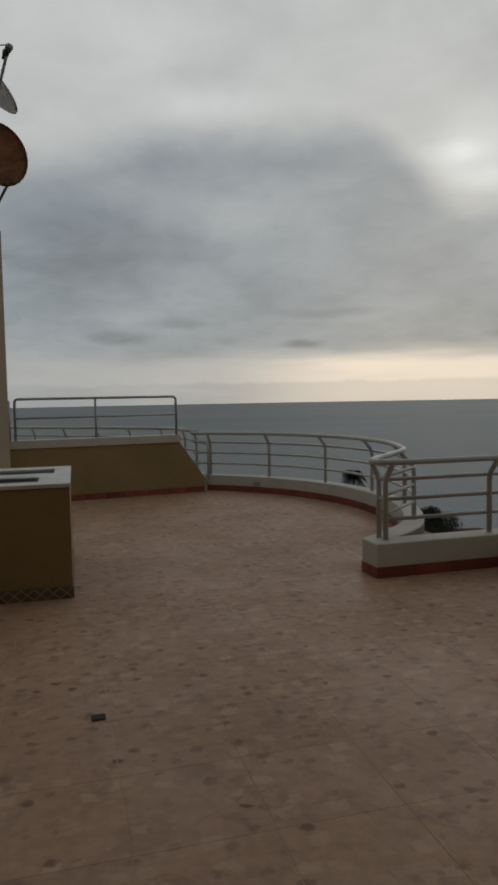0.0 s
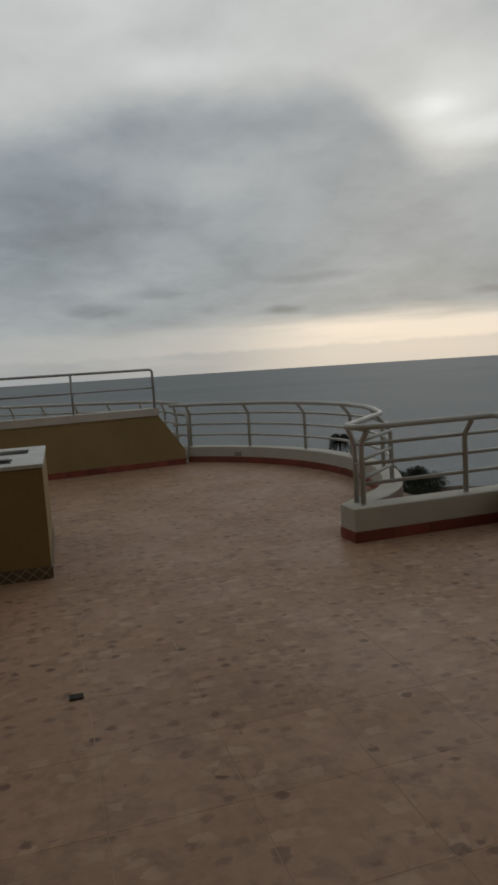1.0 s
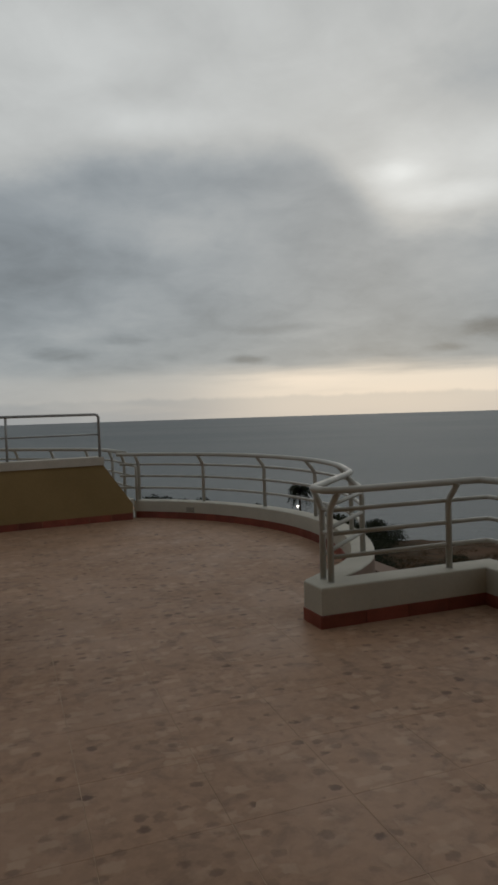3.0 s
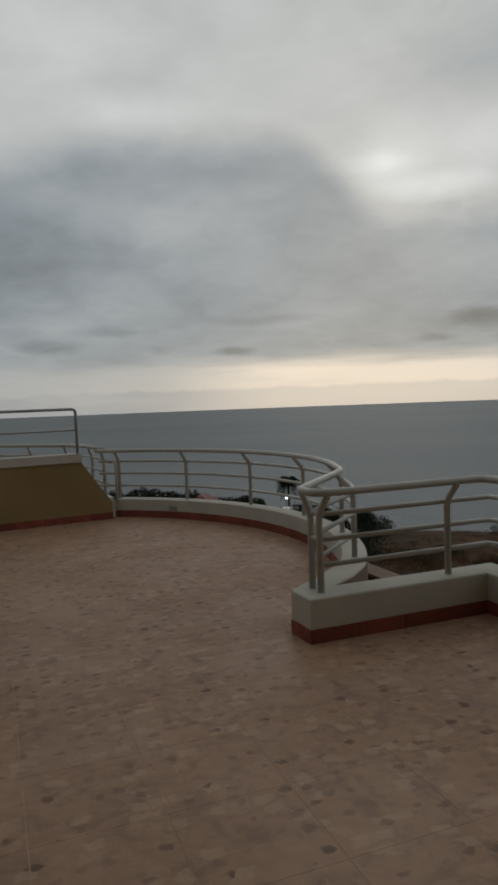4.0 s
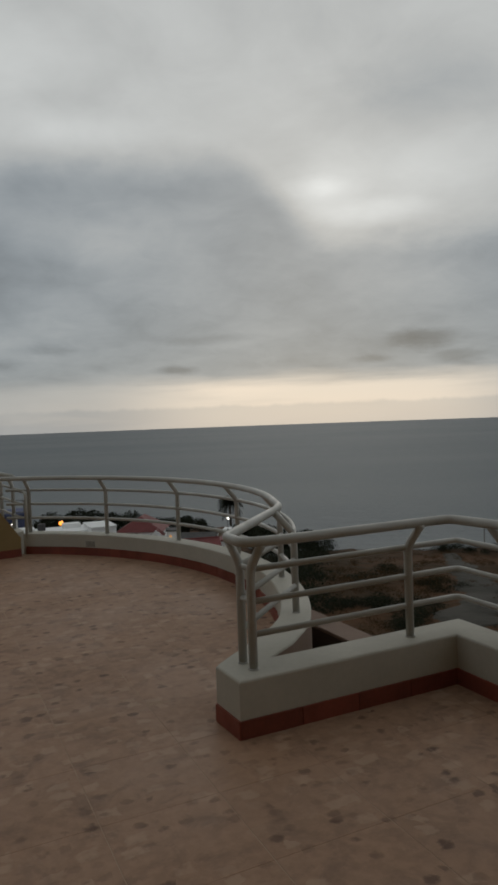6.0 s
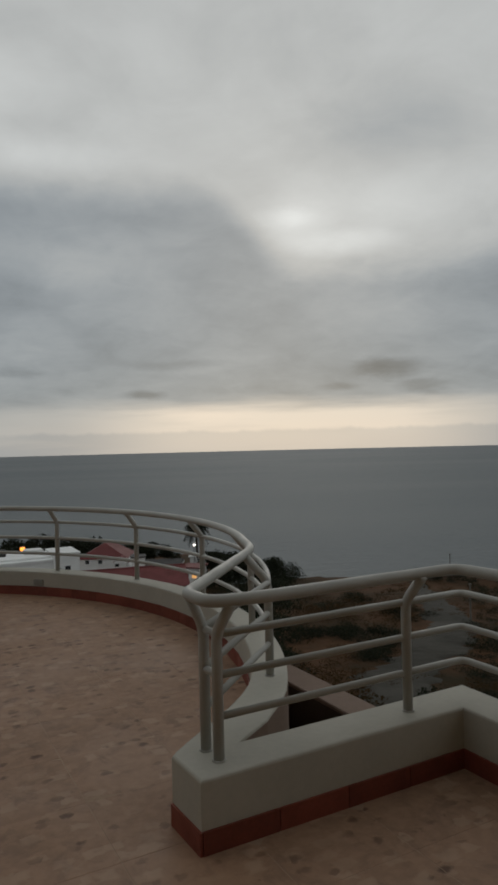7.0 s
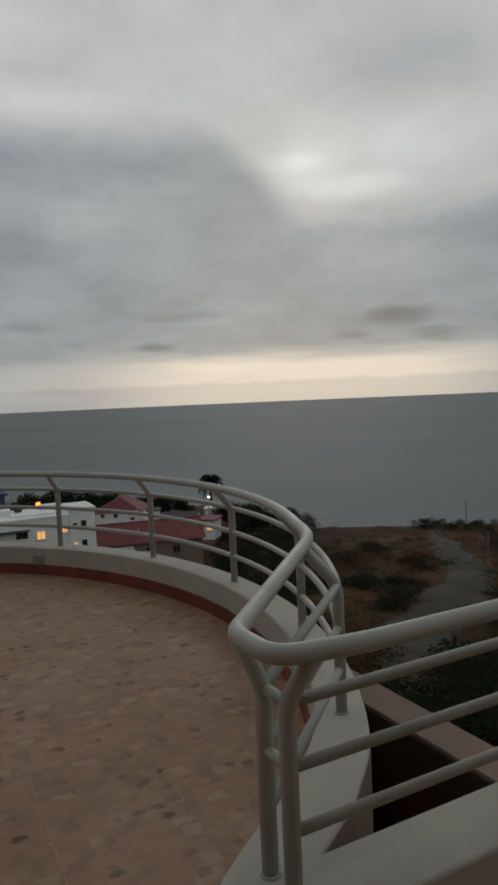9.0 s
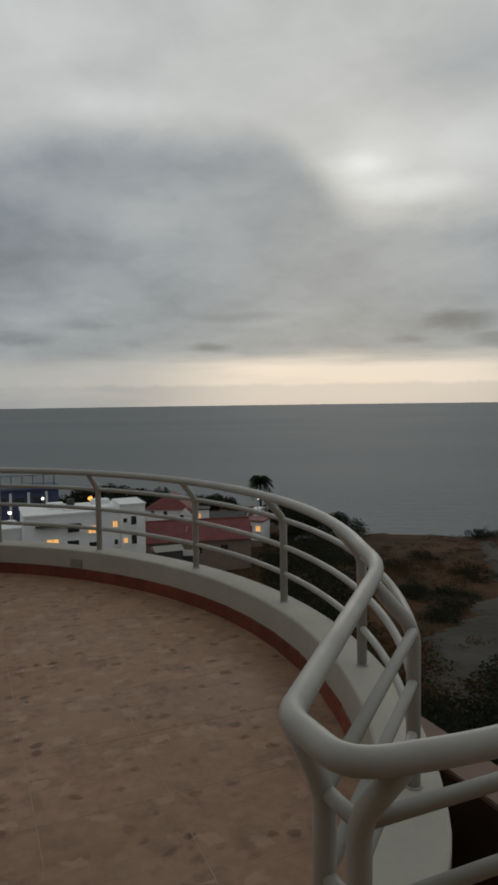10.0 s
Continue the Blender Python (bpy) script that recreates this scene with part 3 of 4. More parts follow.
for (ax, ay), (bx, by), n in zip(fpts, fpts[1:], (2, 2, 3, 3)):
    for i in range(n):
        t = (i + 0.5) / n
        post(rail_b, ax + (bx - ax) * t, ay + (by - ay) * t, KERB_H - 0.004, -0.4, -0.9, 0.1, top=RAIL_Z + 0.02)

part("end_post", tube(rounded([(-1.06, 11.36, 0.25), (-1.06, 11.36, 0.82), (-1.25, 11.75, 0.82)], 0.05, 4), 0.02, sides=10), RAIL, rail_b, smooth=True)

# steel guard rail on the parapet
guard = thing("guard_rail", "thin grey galvanised guard rail on the parapet coping", "guard rail")
gz = PAR_H + 0.12
gs = (0.44, 1.735, 2.93)
part("frame", tube(rounded([(*par(gs[0], 0.1), gz), (*par(gs[0], 0.1), 1.618), (*par(gs[2], 0.1), 1.618), (*par(gs[2], 0.1), gz)], 0.06, 5), 0.02, sides=10), GALV, guard, smooth=True)
part("bar", tube([(*par(gs[0], 0.1), 1.328), (*par(gs[2], 0.1), 1.328)], 0.014, sides=8), GALV, guard, smooth=True)
part("post", tube([(*par(gs[1], 0.1), gz), (*par(gs[1], 0.1), 1.618)], 0.018, sides=8), GALV, guard, smooth=True)
part("end_post", tube([(*par(3.02, 0.1), gz), (*par(3.02, 0.1), 1.6)], 0.028, sides=8), GALV, guard, smooth=True)

# ---- masonry block with white top ----
BX = (-1.415, 5.33)
BU, BV = (math.cos(radians(18)), math.sin(radians(18))), (-math.sin(radians(18)), math.cos(radians(18)))
BW, BD, BH = 1.5, 1.5, 0.90


def blk(u, v):
    return (BX[0] + BU[0] * u + BV[0] * v, BX[1] + BU[1] * u + BV[1] * v)


block = thing("masonry_block", "ochre rendered masonry block with a white tiled top", "masonry block", pose(*blk(-BW / 2, BD / 2), 0, 0, 0, 18))
body_bm = box(BW, BD, BH, (0, 0, -0.004), 0.008)
part("body", body_bm, OCHRE, block)
plate = bmesh.new()
hw, hd = BW / 2 + 0.008, BD / 2 + 0.008
SLOTS = ((0.03, 0.61, 0.12, 0.50), (-0.2, 0.5, -0.54, -0.2))
ys = sorted({-hd, hd, *[s[2] for s in SLOTS], *[s[3] for s in SLOTS]})
for y0, y1 in zip(ys, ys[1:]):
    slot = [s for s in SLOTS if s[2] <= y0 and y1 <= s[3]]
    for x0, x1 in ([(-hw, slot[0][0]), (slot[0][1], hw)] if slot else [(-hw, hw)]):
        box(x1 - x0, y1 - y0, 0.03, ((x0 + x1) / 2, (y0 + y1) / 2, BH), 0, plate)
bmesh.ops.remove_doubles(plate, verts=plate.verts, dist=0.0005)
part("top", plate, WHITETOP, block, "white tiled top with two dark slots")
# flat near-black plates; the shade of the recesses is put into their colour
for x0, x1, y0, y1 in SLOTS:
    part("slot", box(x1 - x0 - 0.004, y1 - y0 - 0.004, 0.01, ((x0 + x1) / 2, (y0 + y1) / 2, BH - 0.002)), DARK, block, "near-black plate in place of recess shade")
part("tray", box(0.66, 0.12, 0.02, (0.15, -0.34, BH + 0.026), 0.004), STEEL, block, "dull steel bar across the slot")
part("knob", tube([(-0.28, -0.34, BH + 0.03), (-0.28, -0.34, BH + 0.09)], [0.035, 0.025]), BLACK, block, "black knob")
skirt = part("skirting", box(BW + 0.016, BD + 0.016, 0.10, (0, 0, 0.0), 0.003), LATTICE, block, "dark skirting tiles with a pale diamond lattice")
for side in range(2):
    bmx = bmesh.new()
    for i in range(15):
        for sgn in (1, -1):
            c = -BW / 2 + 0.1 * i + 0.05
            a, b = Vector((c - 0.05, 0, 0.006 if sgn > 0 else 0.094)), Vector((c + 0.05, 0, 0.094 if sgn > 0 else 0.006))
            tube([a, b], 0.0045, bmx, 4)
    ob = part("lattice", bmx, LATLINE, skirt)
    ob.matrix_local = pose(0, -BD / 2 - 0.008, 0) if side == 0 else pose(BW / 2 + 0.008, 0, 0, 0, 0, 90)


# ---- satellite dishes on the tower ----
def dish(name, label, centre, radius, aim, mat, arm_to=None, depth=0.18, mast_from=None, low=None):
    d = thing(name, label, "satellite dish")
    m = look(centre, aim) @ Matrix.Rotation(math.pi, 4, "X")
    bm = bmesh.new()
    rows = []
    for i in range(7):
        r = radius * i / 6
        rows.append([bm.verts.new(m @ Vector((r * math.cos(a), r * 1.12 * math.sin(a), depth * ((r / radius) ** 2)))) for a in [2 * math.pi * k / 28 for k in range(28)]] if i else [bm.verts.new(m @ Vector((0, 0, 0)))])
    for k in range(28):
        bm.faces.new((rows[0][0], rows[1][k], rows[1][(k + 1) % 28]))
    for a, b in zip(rows[1:], rows[2:]):
        for k in range(28):
            bm.faces.new((a[k], a[(k + 1) % 28], b[(k + 1) % 28], b[k]))
    bmesh.ops.solidify(bm, geom=bm.faces[:], thickness=0.012)
    part("reflector", bm, mat, d, smooth=True)
    if mast_from:
        part("mast", tube(rounded([mast_from, (mast_from[0], mast_from[1], centre[2] - 0.25), centre], 0.1), 0.024), STEEL, d)
    if arm_to:
        part("arm", tube([low, arm_to], 0.022, sides=8), STEEL, d)
        tip = Vector(arm_to)
        lnb = part("receiver", tube([tip + Vector((-0.06, 0.02, -0.09)), tip + Vector((-0.02, 0.0, 0.0)), tip + Vector((0.03, -0.01, 0.05))], [0.035, 0.05, 0.045]), BLACK, d, "black receiver head", smooth=True)
        part("cap", tube([tip + Vector((0.02, -0.01, 0.045)), tip + Vector((0.045, -0.01, 0.075)), tip + Vector((0.06, -0.015, 0.1))], [0.05, 0.052, 0.03]), VENT, lnb, "grey receiver cap", smooth=True)
        part("cable", tube(rounded([Vector(arm_to) + Vector((0, 0, 0.1)), Vector(arm_to) + Vector((-0.35, 0.1, 0.16)), Vector(centre) + Vector((-0.5, 0.2, 0.2))], 0.2), 0.008, sides=6), BLACK, lnb)
    return d


dish("satellite_dish", "rust-brown weathered satellite dish on a mast above the tower", (-3.82, 9.85, 5.1), 0.42, (2.4, 3.5, 6.2), RUST, None, 0.1, (-4.05, 10.1, 4.04))
strut = tube([(-3.66, 9.84, 4.72), (-3.98, 9.95, 4.3), (-4.1, 10.05, 4.03)], 0.022, sides=8)
part("strut", strut, STEEL, bpy.data.objects["satellite_dish"])
dish("satellite_dish", "pale grey satellite dish with a receiver arm above the tower", (-4.12, 10.1, 6.2), 0.5, (-0.4, 12.0, 10.5), DISH, (-3.575, 9.78, 6.5), 0.14, (-4.35, 10.4, 4.04), (-3.83, 9.75, 5.6))

vent = thing("wall_vent", "small weathered grey vent box on the kerb face", "vent", pose(*bay(R_IN - 0.004, 60.0, 0.185), 0, 0, 60.0 + 90))
part("frame", box(0.13, 0.018, 0.07, (0, 0, -0.035), 0.003), VENT, vent)
for i in range(2):
    part("slat", box(0.11, 0.006, 0.012, (0, 0.009, -0.02 + 0.026 * i)), VENT, vent)

# ---- floor drain ----
drain = thing("floor_drain", "small square dark metal floor drain in the tiles", "floor drain", pose(-0.613, 3.265, 0.002, 0, 0, AXIS))
part("frame", box(0.07, 0.06, 0.006, (0, 0, 0), 0.001), PITFLOOR, drain)
# raised near-black strips stand in for the shade inside the slots
for i in range(2):
    part("slot", box(0.022, 0.045, 0.002, (-0.015 + 0.03 * i, 0, 0.0062)), DARK, drain, "near-black strip in place of slot shade")


# ---- ground, sea, track ----
OX, OY, SEA_Z = 0.9, 4.8, -45.0


def coast(az):
    k = smooth01((az - 4.6) / 4.2)
    return 245 * (1 - k) + 126 * k + 2.0 * math.sin(az * 0.55) + 0.8 * math.sin(az * 1.7)


def ground_z(x, y):
    dx, dy = x - OX, y - OY
    r, az = math.hypot(dx, dy), math.degrees(math.atan2(dx, dy))
    k = smooth01((az - 3.0) / 9.0) if az < 100 else 1.0 - smooth01((az - 150) / 30)
    z = (-15.0 - 0.09 * r) * (1 - k) + (-12.0 - 0.086 * r) * k
    z += 0.8 * (noise.noise((x * 0.03, y * 0.03, 1.7)) + 0.5 * noise.noise((x * 0.08, y * 0.08, 4.0))) * smooth01(r / 40)
    over = r - coast(az) if abs(az) < 115 else -50
    if over > 0:
        z -= 34 * smooth01(over / 26) + over * 0.03
    return z


def at_ground(az, r, lift=0.0):
    x, y = OX + r * math.sin(radians(az)), OY + r * math.cos(radians(az))
    return (x, y, ground_z(x, y) + lift)


gv, gf = [], []
rads = [0.4, 6, 12, 18, 25] + [30 + 5 * i for i in range(56)] + [330, 380, 450]
NAZ = 240
for r in rads:
    for k in range(NAZ):
        a = 360 * k / NAZ - 180
        x, y = OX + r * math.sin(radians(a)), OY + r * math.cos(radians(a))
        gv.append((x, y, ground_z(x, y)))
for i in range(len(rads) - 1):
    for k in range(NAZ):
        a, b = i * NAZ + k, i * NAZ + (k + 1) % NAZ
        gf.append((a, b, b + NAZ, a + NAZ))
gm = bpy.data.meshes.new("ground")
gm.from_pydata(gv, [], gf)
gm.materials.append(EARTH)
gm.shade_smooth()
tagged(new("ground", gm), "dry brown hillside falling to the shore", "hillside", kind="structure")

sm = bmesh.new()
bmesh.ops.create_circle(sm, cap_ends=True, segments=96, radius=4960, matrix=Matrix.Translation((OX, OY, SEA_Z)))
tagged(link_mesh("water", sm, SEA), "calm grey sea reaching the horizon under cloud", "sea", kind="structure")

tb = bmesh.new()
line = [(22.9, 117, 2.2), (23.9, 100, 3.4), (25.3, 84, 4.6), (25.9, 71, 5.2), (24.0, 61, 6.2), (21.6, 51, 5.4), (20.6, 44, 4.2), (23, 38, 3.2), (28, 34, 3.0)]
prev = None
for i in range(181):
    t = i / 180 * (len(line) - 1)
    j = min(int(t), len(line) - 2)
    f = smooth01(t - j) * 0.5 + (t - j) * 0.5
    az, r, w = [line[j][q] * (1 - f) + line[j + 1][q] * f for q in range(3)]
    x, y, _ = at_ground(az, r)
    row = []
    for q in range(7):
        xx = x + (q - 3) / 3 * w * (0.7 + 0.5 * noise.noise((i * 0.11, (q > 3) * 7.0, 2.0)) + 0.28 * noise.noise((i * 0.45, (q > 3) * 5.0, 6.0)))
        row.append(tb.verts.new((xx, y, ground_z(xx, y) + (0.0, 0.08, 0.12, 0.12, 0.12, 0.08, 0.0)[q] - (0.15 if q in (0, 6) else 0.0))))
    if prev:
        for q in range(6):
            tb.faces.new((prev[q], prev[q + 1], row[q + 1], row[q]))
    prev = row
tagged(link_mesh("road_track", tb, TRACK, smooth=True), "pale grey dirt track winding down the hillside", "dirt track", kind="structure")


# ---- plants ----
def leaves(rng, lobes, count, size, flat=0.7):
    """Many small leaf sprays scattered through lobes (x, y, z, radius)."""
    vs, fs = [], []
    weights = [l[3] ** 2 for l in lobes]
    for _ in range(count):
        lx, ly, lz, lr = rng.choices(lobes, weights)[0]
        d = Vector((rng.gauss(0, 1), rng.gauss(0, 1), rng.gauss(0, 1))).normalized() * lr * rng.uniform(0.45, 1.05)
        c = Vector((lx + d.x, ly + d.y, lz + d.z * flat))
        a = Vector((rng.gauss(0, 1), rng.gauss(0, 1), rng.gauss(0, 0.6))).normalized()
        b = a.orthogonal().normalized()
        s = size * rng.uniform(0.5, 1.3)
        k = len(vs)
        vs += [tuple(c - a * s), tuple(c + b * s * 0.5), tuple(c + a * s), tuple(c - b * s * 0.5 + Vector((0, 0, s * 0.3)))]
        fs.append((k, k + 1, k + 2, k + 3))
    return vs, fs


def raw(name, vs, fs, mat, parent=None, label=""):
    me = bpy.data.meshes.new(name)
    me.from_pydata(vs, [], fs)
    me.materials.append(mat)
    ob = new(name, me)
    ob.parent = parent
    return tagged(ob, label)


def tree(at, height, spread, label, seed, group="", count=700, foot=0.35):
    rng = random.Random(seed)
    t = thing("tree", label, "tree", pose(*at), group)
    th = height * 0.45
    bm = tube([(0, 0, -0.6), (0.1, 0.05, th * 0.5), (rng.uniform(-0.3, 0.3), 0.1, th)], [height * 0.04, height * 0.03, height * 0.02], sides=7)
    for i in range(4):
        a = rng.uniform(0, 6.3)
        tube([(0, 0, th * 0.7), (math.cos(a) * spread * 0.35, math.sin(a) * spread * 0.35, height * 0.7)], [height * 0.016, height * 0.006], bm, 5)
    part("trunk", bm, BARK, t)
    lobes = [(rng.uniform(-0.6, 0.6) * spread, rng.uniform(-0.5, 0.5) * spread, height * rng.uniform(foot, 0.8), spread * rng.uniform(0.25, 0.5)) for _ in range(7)]
    vs, fs = leaves(rng, lobes, count * 3, height * 0.042)
    raw("crown", vs, fs, LEAF, t)
    return t


def palm(at, height, label):
    rng = random.Random(5)
    t = thing("palm_tree", label, "palm tree", pose(*at))
    part("trunk", tube([(0, 0, -1), (0.15, 0, height * 0.4), (0.05, 0, height * 0.8), (0, 0, height)], [0.38, 0.3, 0.27, 0.34], sides=9), BARK, t)
    vs, fs = [], []
    for i in range(190):
        a, rise = rng.uniform(0, 6.283), rng.uniform(-1.1, 1.4)
        L = rng.uniform(2.6, 3.8)
        d = Vector((math.cos(a), math.sin(a), 0))
        prev_p = None
        for j in range(7):
            f = j / 6
            c = d * (L * f * math.cos(rise * 0.8)) + Vector((0, 0, height + L * (math.sin(rise) * f - 0.75 * f * f)))
            if prev_p is not None:
                side = d.cross(Vector((0, 0, 1)))
                for sg in (1, -1):
                    for q in range(2):
                        m0 = prev_p.lerp(c, q * 0.5)
                        tip = m0 + side * sg * 0.8 * (1.15 - f) + d * 0.22 + Vector((0, 0, -0.22))
                        k = len(vs)
                        vs += [tuple(m0 - d * 0.06), tuple(m0 + d * 0.26), tuple(tip)]
                        fs.append((k, k + 1, k + 2))
            prev_p = c
    raw("fronds", vs, fs, LEAF, t)
    return t


palm(at_ground(4.75, 168), (1.6 - 168 * math.tan(radians(6.75))) - at_ground(4.75, 168)[2], "tall dark palm tree standing among the houses by the sea")

BELT = "trees along the shore"
rt = random.Random(11)
for i, (az, r, top) in enumerate([(-19.5, 205, -7.2), (-17.2, 210, -7.1), (-11.2, 195, -7.3), (-9.6, 205, -7.0), (-8.3, 200, -7.25), (-7.0, 205, -7.0), (-5.9, 210, -7.05), (-4.6, 205, -7.25), (-3.2, 215, -7.4), (-0.4, 210, -7.8), (1.2, 205, -8.0), (2.6, 205, -8.1), (5.6, 165, -8.7), (6.6, 150, -8.85), (7.4, 140, -8.95), (8.2, 133, -9.15), (9.0, 128, -9.3), (10.4, 125, -9.35)]):
    p = at_ground(az, r)
    h = 1.6 + r * math.tan(radians(top)) - p[2]
    tree(p, max(h, 3.0), max(h, 3.0) * rt.uniform(0.75, 1.0), "dark dense broadleaf tree near the shore", 100 + i, BELT, 900)
EDGE = "bushes on the cliff edge"
for i, (az, r, top) in enumerate([(11.6, 124, -9.6), (12.6, 122, -10.0), (21.9, 122, -10.75), (22.5, 120, -10.45), (23.0, 122, -10.3), (23.6, 121, -10.5), (24.3, 119, -10.7), (25.0, 121, -10.7), (25.9, 118, -10.6), (26.8, 121, -10.7), (27.6, 119, -10.55), (28.6, 121, -10.6), (29.9, 119, -10.4), (31.2, 121, -10.5), (32.4, 119, -10.3)]):
    p = at_ground(az, r)
    h = max(1.6 + r * math.tan(radians(top)) - p[2], 1.6)
    tree(p, h, h * rt.uniform(0.9, 1.5), "dark wind-blown bush on the cliff edge", 200 + i, EDGE, 500, 0.05)

# scrub of the hillside, in one sheet of sprays
rs = random.Random(21)
vs, fs = [], []
for _ in range(2200):
    az, r = rs.uniform(3, 40), rs.uniform(28, 124) ** 1.0
    p = at_ground(az, r)
    patch = noise.noise((p[0] * 0.05, p[1] * 0.05, 9.0))
    if patch < -0.12 and az > 9:
        continue
    if 18.5 < az < 27 and 45 < r < 100 and rs.random() < 0.8:
        continue
    if r > 55 and rs.random() < 0.55:
        continue
    h = rs.uniform(0.25, 0.8) * (1.6 if az < 10 or r < 50 else 1.0)
    a, b = leaves(rs, [(p[0], p[1], p[2] + h * 0.3, h), (p[0] + h, p[1], p[2] + h * 0.2, h * 0.7)], 110, h * 0.11)
    fs += [tuple(i + len(vs) for i in f) for f in b]
    vs += a
tagged(raw("scrub", vs, fs, SCRUB), "dry brown-green scrub covering the hillside", "scrub", kind="stuff")
vs, fs, dry_v, dry_f = [], [], [], []
for k in range(620):
    if k < 400:
        az, r = rs.uniform(1.5, 12.5), rs.uniform(40, 135)
        if az < 5 and 80 < r:
            continue
    elif k < 560:
        az, r = rs.uniform(13, 33), rs.uniform(30, 44)
        if r > 36 and az < 24:
            continue
    else:
        az, r = rs.gauss(20, 3.5), rs.gauss(82, 6)
        if 22.5 < az:
            continue
    p = at_ground(az, r)
    h = rs.uniform(0.8, 2.0) if k < 560 else rs.uniform(0.5, 1.1)
    a, b = leaves(rs, [(p[0], p[1], p[2] + h * 0.4, h), (p[0] + h, p[1], p[2] + h * 0.3, h * 0.8), (p[0] - h * 0.5, p[1] + h * 0.6, p[2] + h * 0.5, h * 0.6)], 300, h * 0.085)
    if k >= 560:
        dry_f += [tuple(i + len(dry_v) for i in f) for f in b]
        dry_v += a
        continue
    fs += [tuple(i + len(vs) for i in f) for f in b]
    vs += a
CLUMPS = ((19.4, 60), (22.1, 80), (15.6, 84), (17.6, 70), (20.6, 67), (18.2, 92), (14.2, 66))
for k in range(250):
    if k < 130:
        c_az, c_r = CLUMPS[k % len(CLUMPS)]
        az, r = rs.gauss(c_az, 0.75), rs.gauss(c_r, 2.4)
    else:
        az, r = rs.uniform(27.0, 33.0), rs.uniform(48, 114)
    p = at_ground(az, r)
    h = rs.uniform(0.45, 1.0)
    a, b = leaves(rs, [(p[0], p[1], p[2] + h * 0.3, h), (p[0] + h, p[1], p[2] + h * 0.2, h * 0.8), (p[0] - h * 0.6, p[1] + h, p[2] + h * 0.25, h * 0.7)], 220, h * 0.1)
    fs += [tuple(i + len(vs) for i in f) for f in b]
    vs += a
tagged(raw("dry_bushes", dry_v, dry_f, SCRUB), "dry olive-brown bushes on the hillside", "bushes", kind="stuff")
tagged(raw("bushes", vs, fs, LEAF), "dark green bushes on the slope below the terrace", "bushes", kind="stuff")


# ---- houses of the town ----
def facing(az, r, z, turn=0.0):
    """A pose at that bearing and distance whose -y side faces the terrace."""
    x, y = OX + r * math.sin(radians(az)), OY + r * math.cos(radians(az))
    return pose(x, y, z, 0, 0, -az + turn)


def window(house, x, y, z, w, h, lit=False, side=False, wall_mat=WHITE):
    wn = part("window", box(w + 0.16, 0.1, h + 0.16, (0, 0, -0.08)), wall_mat, house)
    wn.matrix_local = pose(x, y, z, 0, 0, 90 if side else 0)
    part("pane", box(w, 0.04, h, (0, -0.055, 0)), LITWIN if lit else WINDOW, wn, "warmly lit pane" if lit else "dark pane")
    part("frame", box(0.06, 0.05, h, (0, -0.07, 0)), ROOFGREY, wn)
    part("sill", box(w + 0.3, 0.2, 0.08, (0, -0.1, -0.12)), wall_mat, wn)
    return wn


def gable(sx, sy, h, over=0.4):
    bm = bmesh.new()
    x, y = sx / 2 + over, sy / 2 + over
    v = [bm.verts.new(p) for p in ((-x, -y, 0), (x, -y, 0), (x, y, 0), (-x, y, 0), (-x, 0, h), (x, 0, h))]
    for f in ((0, 1, 5, 4), (2, 3, 4, 5), (0, 4, 3), (1, 2, 5), (0, 3, 2, 1)):
        bm.faces.new([v[i] for i in f])
    return bm


def hip(sx, sy, ridge, h, over=0.4):
    """A hipped roof whose ridge, of that length, runs away from the terrace."""
    bm = bmesh.new()
    x, y, r = sx / 2 + over, sy / 2 + over, ridge / 2
    v = [bm.verts.new(p) for p in ((-x, -y, 0), (x, -y, 0), (x, y, 0), (-x, y, 0), (0, -r - y * 0.3, h), (0, r + y * 0.3, h))]
    for f in ((0, 1, 4), (1, 2, 5, 4), (2, 3, 5), (3, 0, 4, 5), (0, 3, 2, 1)):
        bm.faces.new([v[i] for i in f])
    return bm


R1 = 100.0
white = thing("house", "white flat-roofed two-storey house with some lit windows", "house", facing(-9.8, R1, -24.0, 8))
part("wall", box(15.5, 9, 10.6, (-0.4, 4.5, -1)), WHITE, white)
part("parapet", box(15.8, 9.3, 0.35, (-0.4, 4.5, 9.55), 0.03), WHITE, white)
part("wing", box(3.6, 6, 11.5, (6.9, 2.4, -1)), WHITE, white)
part("wing_cornice", box(3.9, 6.3, 0.22, (6.9, 2.4, 10.5), 0.03), WHITE, white)
part("stair_head", box(2.2, 2.4, 0.8, (-3.4, 5, 9.9)), WHITE, white)
part("awning", box(6.2, 1.1, 0.14, (-3.6, -0.5, 8.2)), ROOFGREY, white, "dark awning over the upper windows")
for x, z, w, h, lit in ((-1.5, 7.1, 1.6, 0.9, False), (1.1, 6.8, 1.0, 1.0, True), (4.4, 7.4, 0.6, 0.8, True), (-4.4, 5.5, 1.6, 0.75, True), (-1.6, 5.1, 1.6, 0.8, False),
                        (1.25, 4.7, 1.2, 0.75, False), (4.5, 4.8, 0.5, 0.75, False), (-6.2, 3.0, 1.4, 1.0, False), (-1.6, 2.6, 1.4, 1.0, False)):
    window(white, x, -0.02, z, w, h, lit)
for z in (7.6, 4.8):
    window(white, 7.0, -0.62, z, 0.75, 1.25)
    window(white, 5.75, -0.62, z + (0.4 if z > 6 else 0.3), 0.55, 0.6, z < 6)
part("roof_ledge", box(8.0, 3.2, 0.25, (1.4, 3.0, 9.9), 0.03), WHITE, white)
